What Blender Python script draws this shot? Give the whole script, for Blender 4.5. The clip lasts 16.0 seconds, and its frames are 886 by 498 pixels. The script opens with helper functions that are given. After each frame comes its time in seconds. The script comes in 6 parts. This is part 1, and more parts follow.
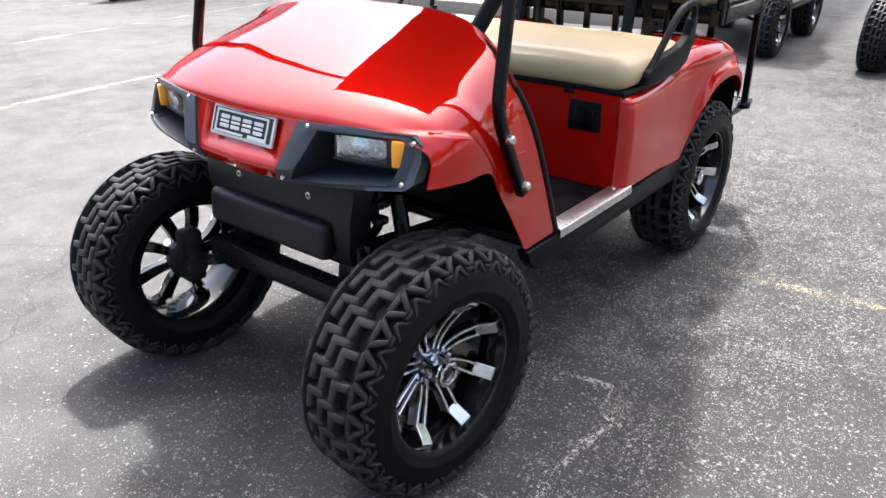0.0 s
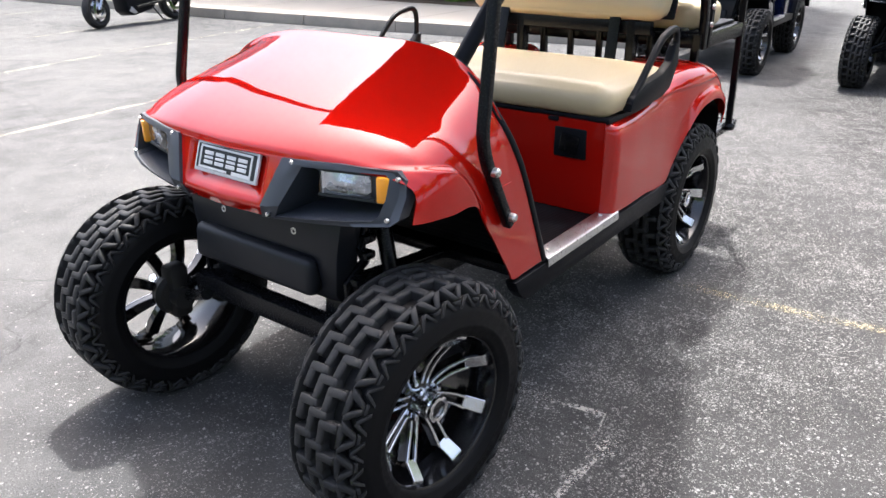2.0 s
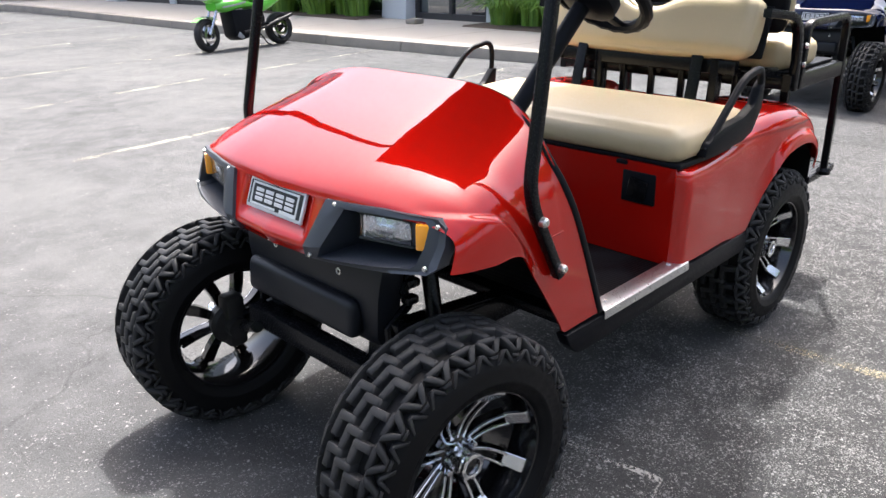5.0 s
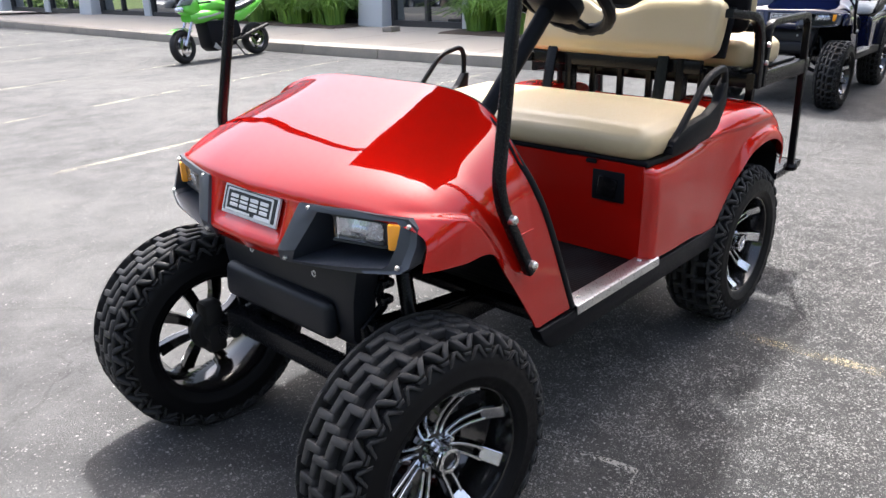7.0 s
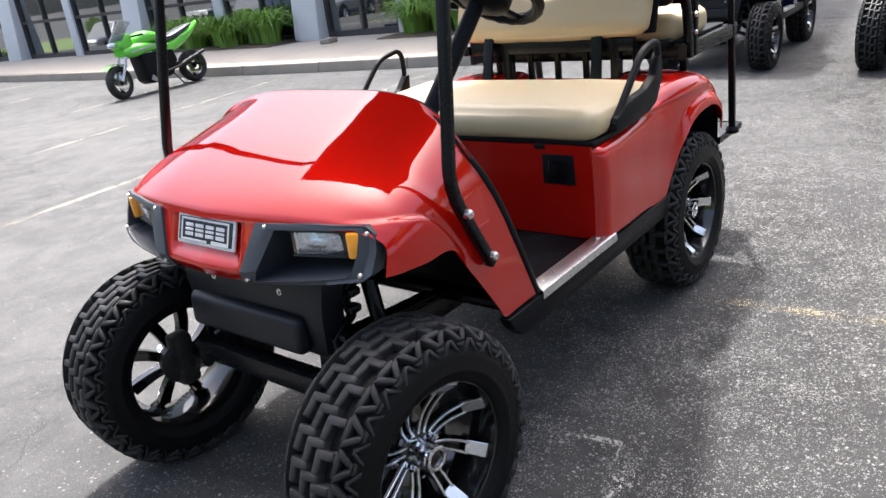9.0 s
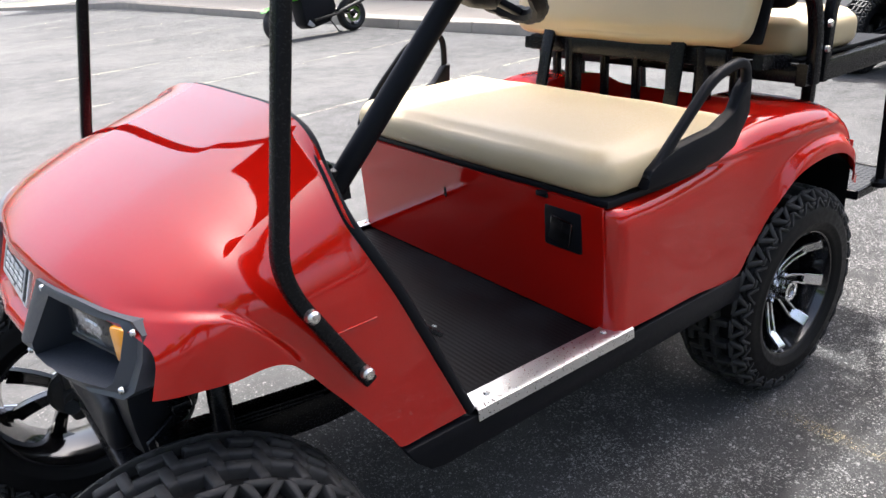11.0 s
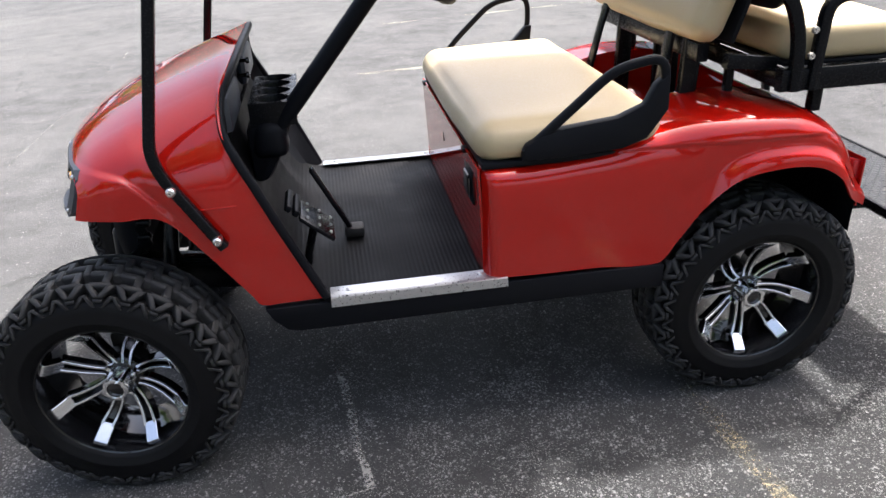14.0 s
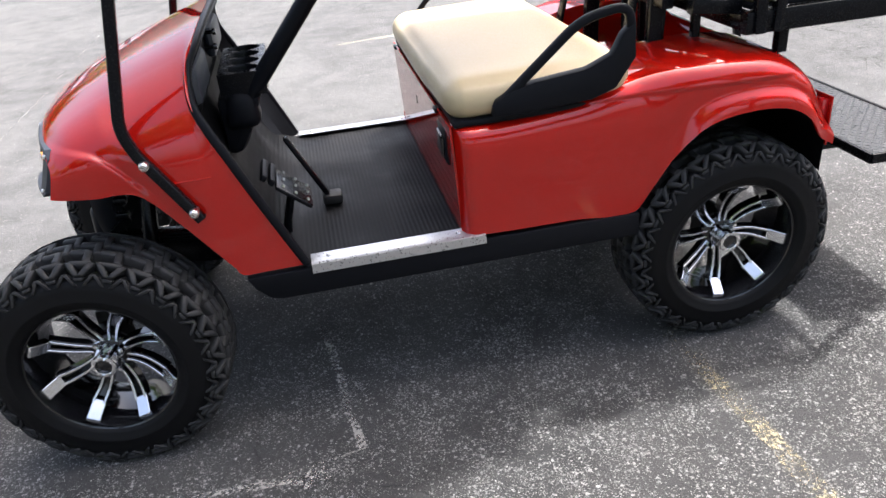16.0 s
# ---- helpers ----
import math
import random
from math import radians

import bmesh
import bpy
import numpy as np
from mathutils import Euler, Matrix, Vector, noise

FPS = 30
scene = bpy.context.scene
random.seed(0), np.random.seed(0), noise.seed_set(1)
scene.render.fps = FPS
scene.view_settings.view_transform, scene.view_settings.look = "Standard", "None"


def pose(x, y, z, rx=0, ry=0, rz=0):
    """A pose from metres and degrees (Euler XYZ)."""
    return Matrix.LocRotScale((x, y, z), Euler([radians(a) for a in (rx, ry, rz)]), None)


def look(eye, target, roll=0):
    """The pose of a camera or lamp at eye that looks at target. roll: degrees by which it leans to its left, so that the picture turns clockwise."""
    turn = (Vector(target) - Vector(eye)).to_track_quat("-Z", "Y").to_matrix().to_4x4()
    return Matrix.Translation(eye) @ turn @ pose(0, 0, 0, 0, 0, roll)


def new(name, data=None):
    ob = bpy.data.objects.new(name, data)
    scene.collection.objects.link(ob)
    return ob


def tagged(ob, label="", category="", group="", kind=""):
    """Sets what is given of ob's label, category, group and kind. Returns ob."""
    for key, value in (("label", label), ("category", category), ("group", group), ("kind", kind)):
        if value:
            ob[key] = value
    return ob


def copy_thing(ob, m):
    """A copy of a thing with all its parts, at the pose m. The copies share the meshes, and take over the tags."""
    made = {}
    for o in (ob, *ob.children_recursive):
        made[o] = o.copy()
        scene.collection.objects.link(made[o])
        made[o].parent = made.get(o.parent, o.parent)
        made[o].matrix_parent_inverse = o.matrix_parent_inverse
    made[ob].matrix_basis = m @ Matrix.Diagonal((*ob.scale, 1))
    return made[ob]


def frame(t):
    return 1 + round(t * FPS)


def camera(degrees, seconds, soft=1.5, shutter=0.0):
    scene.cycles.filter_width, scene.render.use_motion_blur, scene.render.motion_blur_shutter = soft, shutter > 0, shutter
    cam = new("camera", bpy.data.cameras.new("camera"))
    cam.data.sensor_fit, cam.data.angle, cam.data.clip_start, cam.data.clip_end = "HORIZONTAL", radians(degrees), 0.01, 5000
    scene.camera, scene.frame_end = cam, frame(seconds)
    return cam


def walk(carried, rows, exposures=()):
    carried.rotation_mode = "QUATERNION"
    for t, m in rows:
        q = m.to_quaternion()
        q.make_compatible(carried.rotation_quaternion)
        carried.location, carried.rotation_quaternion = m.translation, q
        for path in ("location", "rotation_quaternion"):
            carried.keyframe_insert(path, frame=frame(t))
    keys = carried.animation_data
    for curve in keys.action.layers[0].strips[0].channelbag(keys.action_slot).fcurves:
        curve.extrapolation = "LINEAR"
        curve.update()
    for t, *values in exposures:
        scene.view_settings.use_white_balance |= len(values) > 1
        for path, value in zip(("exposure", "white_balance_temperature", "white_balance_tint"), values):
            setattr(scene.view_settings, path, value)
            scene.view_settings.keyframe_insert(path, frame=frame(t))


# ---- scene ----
# ---- camera and walk ----
cam = camera(61.6, 16.0)
PATH = [
    (0, (-1.101, -1.354, 1.22), (0.343, -0.253, 0.382), 0.7),
    (0.5, (-1.103, -1.354, 1.246), (0.371, -0.279, 0.425), 0.2),
    (1, (-1.089, -1.359, 1.252), (0.392, -0.271, 0.462), -0.0),
    (1.5, (-1.082, -1.354, 1.255), (0.409, -0.274, 0.474), -0.1),
    (2, (-1.079, -1.348, 1.247), (0.396, -0.254, 0.454), -0.1),
    (2.5, (-1.066, -1.338, 1.248), (0.398, -0.226, 0.461), -0.6),
    (3, (-1.059, -1.335, 1.255), (0.343, -0.133, 0.488), 0.7),
    (3.5, (-1.0, -1.341, 1.264), (0.321, -0.065, 0.472), 1.7),
    (4, (-0.958, -1.339, 1.255), (0.318, -0.026, 0.45), 1.2),
    (4.5, (-0.949, -1.354, 1.266), (0.352, -0.038, 0.508), 0.1),
    (5, (-0.956, -1.382, 1.275), (0.376, -0.084, 0.54), -0.3),
    (5.2, (-0.954, -1.39, 1.274), (0.4, -0.115, 0.537), -0.5),
    (7.5, (-0.975, -1.426, 1.273), (0.403, -0.158, 0.571), -1.8),
    (8, (-0.986, -1.426, 1.282), (0.462, -0.212, 0.629), -4.0),
    (8.2, (-0.997, -1.430, 1.280), (0.468, -0.268, 0.574), -4.6),
    (8.5, (-1.021, -1.435, 1.269), (0.5, -0.315, 0.612), -4.4),
    (9, (-0.973, -1.445, 1.273), (0.455, -0.245, 0.553), -7.5),
    (9.2, (-0.922, -1.477, 1.279), (0.494, -0.26, 0.561), -6.1),
    (11.3, (-0.052, -1.351, 1.238), (0.829, 0.247, 0.419), -3.5),
    (11.5, (0.034, -1.321, 1.231), (0.727, 0.362, 0.402), -2.6),
    (11.7, (0.117, -1.324, 1.230), (0.692, 0.436, 0.472), 0.5),
    (12, (0.186, -1.381, 1.227), (0.636, 0.439, 0.531), -0.5),
    (12.2, (0.231, -1.463, 1.234), (0.618, 0.359, 0.506), -1.2),
    (12.3, (0.241, -1.508, 1.228), (0.637, 0.298, 0.466), -1.3),
    (12.5, (0.286, -1.594, 1.273), (0.602, 0.14, 0.329), 0.5),
    (12.7, (0.302, -1.658, 1.285), (0.658, 0.073, 0.350), 0.1),
    (13, (0.347, -1.766, 1.3), (0.61, 0.007, 0.413), -2.6),
    (13.2, (0.368, -1.851, 1.287), (0.611, -0.038, 0.479), -2.1),
    (13.5, (0.504, -2.008, 1.324), (0.713, -0.223, 0.447), -0.0),
    (13.7, (0.527, -2.051, 1.345), (0.735, -0.304, 0.394), -1.8),
    (14, (0.574, -2.088, 1.339), (0.827, -0.314, 0.45), -2.8),
    (14.2, (0.573, -2.094, 1.336), (0.796, -0.316, 0.446), -3.1),
    (14.5, (0.571, -2.099, 1.33), (0.737, -0.324, 0.424), -5.0),
    (15, (0.577, -2.098, 1.318), (0.773, -0.342, 0.381), -4.7),
    (15.5, (0.59, -2.107, 1.322), (0.806, -0.363, 0.368), -4.8),
    (16, (0.597, -2.12, 1.321), (0.865, -0.386, 0.361), -5.7),
]
walk(cam, [(t, look(eye, target, roll)) for t, eye, target, roll in PATH], exposures=((0.0, 1.53, 6150.0, 10.0), (3.0, 1.52, 6150.0, 10.0), (5.0, 1.37, 6150.0, 10.0), (9.0, 1.32, 6150.0, 10.0), (11.5, 1.40, 6150.0, 10.0), (12.5, 1.05, 6150.0, 10.0), (13.2, 1.05, 6150.0, 10.0), (14.0, 1.19, 6150.0, 10.0), (15.0, 1.29, 6150.0, 10.0), (16.0, 1.40, 6150.0, 10.0)))

# ---- world, sun and exposure ----
SUN_EL, SUN_AZ = radians(64), math.atan2(0.27, 0.40)      # towards the sun: over the building, a little to +y
world = bpy.data.worlds.new("sky")
scene.world = world
world.use_nodes = True
wn = world.node_tree.nodes
sky = wn.new("ShaderNodeTexSky")
sky.sky_type = "NISHITA"
sky.sun_disc = False
sky.sun_elevation = SUN_EL
sky.sun_rotation = math.pi / 2 - SUN_AZ
sky.dust_density = 7.0
sky.air_density = 1.0
sky.ozone_density = 0.6
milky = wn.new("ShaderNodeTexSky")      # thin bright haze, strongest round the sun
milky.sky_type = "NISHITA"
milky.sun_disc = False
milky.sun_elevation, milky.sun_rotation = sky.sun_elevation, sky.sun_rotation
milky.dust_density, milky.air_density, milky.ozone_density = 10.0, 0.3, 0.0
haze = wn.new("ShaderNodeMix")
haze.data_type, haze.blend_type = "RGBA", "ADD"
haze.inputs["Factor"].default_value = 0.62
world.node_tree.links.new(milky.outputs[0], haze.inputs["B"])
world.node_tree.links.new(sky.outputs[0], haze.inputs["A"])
veil = wn.new("ShaderNodeMix")
veil.data_type, veil.blend_type = "RGBA", "ADD"
veil.inputs["Factor"].default_value = 1.0
veil.inputs["B"].default_value = (0.35, 0.352, 0.36, 1)
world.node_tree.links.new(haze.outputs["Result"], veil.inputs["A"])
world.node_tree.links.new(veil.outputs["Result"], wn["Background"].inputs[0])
wn["Background"].inputs[1].default_value = 0.15
sun_data = bpy.data.lights.new("sun", "SUN")
sun_data.energy = 4.6
sun_data.angle = radians(2.5)
sun_data.color = (1.0, 0.96, 0.9)
sun = new("sun", sun_data)
to_sun = Vector((math.cos(SUN_AZ) * math.cos(SUN_EL), math.sin(SUN_AZ) * math.cos(SUN_EL), math.sin(SUN_EL)))
sun.matrix_world = look(to_sun * 50, (0, 0, 0))


# ---- material helpers ----
def material(name):
    m = bpy.data.materials.new(name)
    m.use_nodes = True
    return m, m.node_tree.nodes, m.node_tree.links, m.node_tree.nodes["Principled BSDF"]


def noise_node(n, l, coord, scale, detail=4.0, rough=0.55, distortion=0.0):
    t = n.new("ShaderNodeTexNoise")
    t.inputs["Scale"].default_value = scale
    t.inputs["Detail"].default_value = detail
    t.inputs["Roughness"].default_value = rough
    t.inputs["Distortion"].default_value = distortion
    l.new(coord, t.inputs["Vector"])
    return t.outputs["Fac"]


def ramp(n, l, fac, stops):
    r = n.new("ShaderNodeValToRGB")
    while len(r.color_ramp.elements) < len(stops):
        r.color_ramp.elements.new(0.5)
    for e, (p, c) in zip(r.color_ramp.elements, stops):
        e.position, e.color = p, (*c, 1) if len(c) == 3 else c
    l.new(fac, r.inputs[0])
    return r.outputs[0]


def mix(n, l, fac, a, b, how="MIX"):
    m = n.new("ShaderNodeMix")
    m.data_type, m.blend_type = "RGBA", how
    for socket, v in ((m.inputs["Factor"], fac), (m.inputs["A"], a), (m.inputs["B"], b)):
        if hasattr(v, "is_linked"):
            l.new(v, socket)
        else:
            socket.default_value = v if not isinstance(v, tuple) else (*v, 1) if len(v) == 3 else v
    return m.outputs["Result"]


def bump(n, l, b, height, strength, distance):
    k = n.new("ShaderNodeBump")
    k.inputs["Strength"].default_value, k.inputs["Distance"].default_value = strength, distance
    l.new(height, k.inputs["Height"])
    l.new(k.outputs[0], b.inputs["Normal"])


def coords(n, kind="Object"):
    return n.new("ShaderNodeTexCoord").outputs[kind]


def worn(name, colour, rough=0.5, metal=0.0, vary=0.15, fine=60.0, coarse=3.0, relief=0.0, coat=0.0, dust=0.0, dust_colour=(0.25, 0.23, 0.2), spread=0.15, specular=0.5):
    """A surface with two scales of variation, optional fine relief, dust and clear coat."""
    m, n, l, b = material(name)
    c = coords(n)
    big, small = noise_node(n, l, c, coarse, 3), noise_node(n, l, c, fine, 5, 0.65)
    dark, light = tuple(v * (1 - vary) for v in colour), tuple(min(1.0, v * (1 + vary)) for v in colour)
    base = mix(n, l, big, dark, light)
    base = mix(n, l, 0.35, base, ramp(n, l, small, [(0.3, dark), (0.7, light)]))
    if dust:
        base = mix(n, l, ramp(n, l, big, [(0.45, (0, 0, 0)), (0.75, (dust,) * 3)]), base, dust_colour)
    l.new(base, b.inputs["Base Color"])
    l.new(ramp(n, l, small, [(0.25, (max(0.02, rough - spread),) * 3), (0.75, (min(1.0, rough + spread),) * 3)]), b.inputs["Roughness"])
    b.inputs["Metallic"].default_value = metal
    b.inputs["Specular IOR Level"].default_value = specular
    b.inputs["Coat Weight"].default_value = coat
    b.inputs["Coat Roughness"].default_value = 0.03
    if relief:
        bump(n, l, b, small, 0.5, relief)
    return m


def voronoi(n, l, coord, scale, feature="F1"):
    v = n.new("ShaderNodeTexVoronoi")
    v.feature = feature
    v.inputs["Scale"].default_value = scale
    l.new(coord, v.inputs["Vector"])
    return v


def warped(n, l, coord, scale, detail, amount):
    """Coordinates pushed about by a noise."""
    t = n.new("ShaderNodeTexNoise")
    t.inputs["Scale"].default_value = scale
    t.inputs["Detail"].default_value = detail
    l.new(coord, t.inputs["Vector"])
    m = n.new("ShaderNodeVectorMath")
    m.operation = "MULTIPLY_ADD"
    l.new(t.outputs["Color"], m.inputs[0])
    m.inputs[1].default_value = (amount,) * 3
    l.new(coord, m.inputs[2])
    return m.outputs[0]


def arith(n, l, how, a, b, clamp=False):
    m = n.new("ShaderNodeMath")
    m.operation, m.use_clamp = how, clamp
    for socket, v in ((m.inputs[0], a), (m.inputs[1], b)):
        if hasattr(v, "is_linked"):
            l.new(v, socket)
        else:
            socket.default_value = v
    return m.outputs[0]


def asphalt_material():
    m, n, l, b = material("asphalt")
    c = coords(n)
    fine = noise_node(n, l, c, 230, 4, 0.75)
    grit = noise_node(n, l, c, 95, 5, 0.8)
    mid = noise_node(n, l, c, 4.5, 6, 0.68)
    patch = noise_node(n, l, c, 0.45, 6, 0.62)
    # the base is darker towards -y and greyer towards +y, with a wavering border
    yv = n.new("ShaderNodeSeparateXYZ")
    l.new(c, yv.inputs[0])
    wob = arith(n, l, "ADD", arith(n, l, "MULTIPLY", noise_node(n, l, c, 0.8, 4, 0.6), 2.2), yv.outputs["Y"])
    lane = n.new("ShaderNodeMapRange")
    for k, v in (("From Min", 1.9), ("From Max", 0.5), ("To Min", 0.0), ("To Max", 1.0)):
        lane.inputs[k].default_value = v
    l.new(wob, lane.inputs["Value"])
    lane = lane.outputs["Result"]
    dark_tone = ramp(n, l, mid, [(0.30, (0.014, 0.014, 0.0142)), (0.72, (0.038, 0.0378, 0.0374))])
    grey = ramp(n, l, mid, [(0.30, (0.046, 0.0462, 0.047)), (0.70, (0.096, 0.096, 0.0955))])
    base = mix(n, l, lane, grey, dark_tone)
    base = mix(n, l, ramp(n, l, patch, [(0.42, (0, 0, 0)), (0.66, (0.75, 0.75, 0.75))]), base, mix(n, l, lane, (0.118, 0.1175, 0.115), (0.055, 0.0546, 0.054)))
    # bare pale chips of three sizes: the more the binder is worn, the more of them show
    wear = ramp(n, l, noise_node(n, l, c, 7.5, 7, 0.78), [(0.38, (0.06,) * 3), (0.62, (1, 1, 1))])
    wear = arith(n, l, "MULTIPLY", wear, ramp(n, l, noise_node(n, l, c, 1.3, 4, 0.6), [(0.34, (0.35,) * 3), (0.58, (1, 1, 1))]))
    wear = arith(n, l, "MULTIPLY", wear, ramp(n, l, lane, [(0.0, (0.07,) * 3), (1.0, (1, 1, 1))]))
    chip = None
    for scale, bend, most in ((95, 0.013, 0.36), (165, 0.008, 0.62), (290, 0.005, 0.70)):
        v = voronoi(n, l, warped(n, l, c, scale * 1.5, 3, bend), scale)
        sp = n.new("ShaderNodeSeparateColor")
        l.new(v.outputs["Color"], sp.inputs[0])
        pick = arith(n, l, "LESS_THAN", sp.outputs[0], arith(n, l, "MULTIPLY", wear, most))
        shape = ramp(n, l, v.outputs["Distance"], [(0.34, (1, 1, 1)), (0.50, (0, 0, 0))])
        mask = arith(n, l, "MULTIPLY", pick, shape)
        tone = ramp(n, l, sp.outputs[1], [(0.0, (0.080, 0.0793, 0.077)), (0.5, (0.185, 0.183, 0.178)), (1.0, (0.29, 0.286, 0.275))])
        base = mix(n, l, mask, base, tone)
        chip = mask if chip is None else arith(n, l, "MAXIMUM", chip, mask)
    # pits between the stones
    pits = arith(n, l, "MULTIPLY", ramp(n, l, fine, [(0.34, (0.6,) * 3), (0.50, (0, 0, 0))]), arith(n, l, "SUBTRACT", 1.0, arith(n, l, "MULTIPLY", chip, 0.7)))
    base = mix(n, l, pits, base, (0.020, 0.020, 0.0205))
    base = mix(n, l, arith(n, l, "MULTIPLY", ramp(n, l, grit, [(0.52, (0, 0, 0)), (0.70, (0.34, 0.34, 0.34))]), arith(n, l, "SUBTRACT", 1.0, arith(n, l, "MULTIPLY", lane, 0.6))), base, (0.19, 0.188, 0.183))
    # alligator cracks in tired areas, and long thin cracks
    tired = ramp(n, l, noise_node(n, l, c, 0.55, 3, 0.5), [(0.45, (0, 0, 0)), (0.56, (1, 1, 1))])
    cols = n.new("ShaderNodeMapRange")
    for k, v in (("From Min", 2.2), ("From Max", 3.8)):
        cols.inputs[k].default_value = v
    l.new(yv.outputs["X"], cols.inputs["Value"])
    tired = arith(n, l, "MULTIPLY", tired, cols.outputs["Result"])
    net = voronoi(n, l, warped(n, l, c, 5.0, 6, 0.34), 5.5, "DISTANCE_TO_EDGE")
    lines = arith(n, l, "MULTIPLY", ramp(n, l, net.outputs["Distance"], [(0.0, (0.85,) * 3), (0.030, (0, 0, 0))]), tired)
    far = voronoi(n, l, warped(n, l, c, 1.7, 8, 0.5), 0.42, "DISTANCE_TO_EDGE")
    longs = ramp(n, l, far.outputs["Distance"], [(0.0, (0.30,) * 3), (0.004, (0, 0, 0))])
    cracks = arith(n, l, "MAXIMUM", lines, longs)
    base = mix(n, l, cracks, base, (0.018, 0.018, 0.018))
    l.new(base, b.inputs["Base Color"])
    b.inputs["Roughness"].default_value = 0.88
    b.inputs["Specular IOR Level"].default_value = 0.16
    rough = arith(n, l, "ADD", arith(n, l, "MULTIPLY", fine, 0.6), arith(n, l, "MULTIPLY", grit, 0.6))
    high = arith(n, l, "SUBTRACT", arith(n, l, "ADD", rough, arith(n, l, "MULTIPLY", chip, 0.35)), cracks)
    bump(n, l, b, high, 1.0, 0.006)
    return m


def striped(name, colour, scale, rough, relief, axis=0):
    """Moulded rubber with fine parallel ribs, scuffed and dusty in patches."""
    m, n, l, b = material(name)
    c = coords(n)
    w = n.new("ShaderNodeTexWave")
    w.bands_direction = "XYZ"[axis]
    w.inputs["Scale"].default_value = scale
    l.new(c, w.inputs["Vector"])
    big, fine = noise_node(n, l, c, 5, 5, 0.6), noise_node(n, l, c, 160, 4, 0.6)
    base = mix(n, l, big, tuple(v * 0.5 for v in colour), tuple(v * 1.8 for v in colour))
    base = mix(n, l, ramp(n, l, big, [(0.46, (0, 0, 0)), (0.72, (0.55,) * 3)]), base, (0.024, 0.024, 0.026))
    ribs = ramp(n, l, w.outputs["Fac"], [(0.2, (0.45,) * 3), (0.6, (1, 1, 1))])
    base = mix(n, l, ramp(n, l, big, [(0.40, (0.9,) * 3), (0.62, (0.15,) * 3)]), base, mix(n, l, 1.0, base, ribs, "MULTIPLY"))
    l.new(base, b.inputs["Base Color"])
    l.new(ramp(n, l, big, [(0.35, (rough - 0.12,) * 3), (0.65, (rough + 0.12,) * 3)]), b.inputs["Roughness"])
    b.inputs["Specular IOR Level"].default_value = 0.07
    bump(n, l, b, mix(n, l, 0.25, w.outputs["Fac"], fine), 0.5, relief)
    return m


def glass_material(name, tint, rough=0.02):
    m, n, l, b = material(name)
    b.inputs["Base Color"].default_value = (*tint, 1)
    b.inputs["Roughness"].default_value = rough
    b.inputs["Transmission Weight"].default_value = 1.0
    b.inputs["IOR"].default_value = 1.45
    return m


def car_paint(name, colour, deep, flakes=0.0):
    m, n, l, b = material(name)
    c = coords(n)
    flake, big = noise_node(n, l, c, 900, 2, 0.7), noise_node(n, l, c, 1.3, 3)
    base = mix(n, l, flake, deep, colour)
    base = mix(n, l, big, base, mix(n, l, 0.3, base, deep))
    l.new(base, b.inputs["Base Color"])
    b.inputs["Roughness"].default_value = 0.46
    b.inputs["Metallic"].default_value = flakes
    b.inputs["Specular IOR Level"].default_value = 0.0
    b.inputs["Specular Tint"].default_value = (*colour, 1)
    b.inputs["Coat Weight"].default_value = 1.0
    b.inputs["Coat Roughness"].default_value = 0.03
    b.inputs["Coat IOR"].default_value = 1.54
    wavy = noise_node(n, l, c, 7, 2)
    k = n.new("ShaderNodeBump")
    k.inputs["Strength"].default_value, k.inputs["Distance"].default_value = 0.06, 0.004
    l.new(wavy, k.inputs["Height"])
    l.new(k.outputs[0], b.inputs["Coat Normal"])
    return m


ASPHALT = asphalt_material()
RED = car_paint("red_paint", (0.43, 0.0065, 0.0025), (0.37, 0.005, 0.002), 0.28)
NAVY = car_paint("navy_paint", (0.005, 0.009, 0.038), (0.003, 0.005, 0.022))
PALE = car_paint("pale_blue_paint", (0.10, 0.108, 0.128), (0.075, 0.082, 0.10), 0.4)
GREEN = car_paint("green_paint", (0.15, 0.52, 0.065), (0.10, 0.42, 0.04))
SILVER_PAINT = car_paint("silver_paint", (0.36, 0.365, 0.375), (0.28, 0.285, 0.295), 0.6)
RUBBER = worn("tyre_rubber", (0.0205, 0.0206, 0.0210), 0.50, vary=0.45, fine=90, coarse=9, relief=0.0010, dust=0.45, dust_colour=(0.050, 0.049, 0.048), specular=0.14)
WALL_RUBBER = worn("sidewall_rubber", (0.0046, 0.0046, 0.005), 0.5, vary=0.25, fine=70, coarse=6, relief=0.0003, dust=0.10, dust_colour=(0.011, 0.0107, 0.0105), specular=0.12)
GLOSS_BLACK = worn("gloss_black", (0.004, 0.004, 0.0045), 0.12, vary=0.2, coat=0.3, spread=0.04)
TRIM = worn("black_trim", (0.0055, 0.006, 0.0078), 0.44, vary=0.2, fine=140, relief=0.0003, spread=0.08, specular=0.10)
BUMPER = worn("bumper_plastic", (0.0085, 0.0095, 0.0125), 0.42, vary=0.25, fine=140, relief=0.0003, spread=0.08, specular=0.24, dust=0.2, dust_colour=(0.017, 0.017, 0.019))
BEZEL = worn("dark_grey_plastic", (0.026, 0.031, 0.040), 0.42, vary=0.12, fine=200, relief=0.0002, spread=0.08)
STEEL = worn("black_powder_coat", (0.0045, 0.0049, 0.006), 0.25, vary=0.2, fine=240, relief=0.0001, spread=0.08, specular=0.15)
GREASE = worn("grimy_metal", (0.02, 0.019, 0.018), 0.6, metal=0.4, vary=0.45, fine=45, coarse=8, relief=0.001)
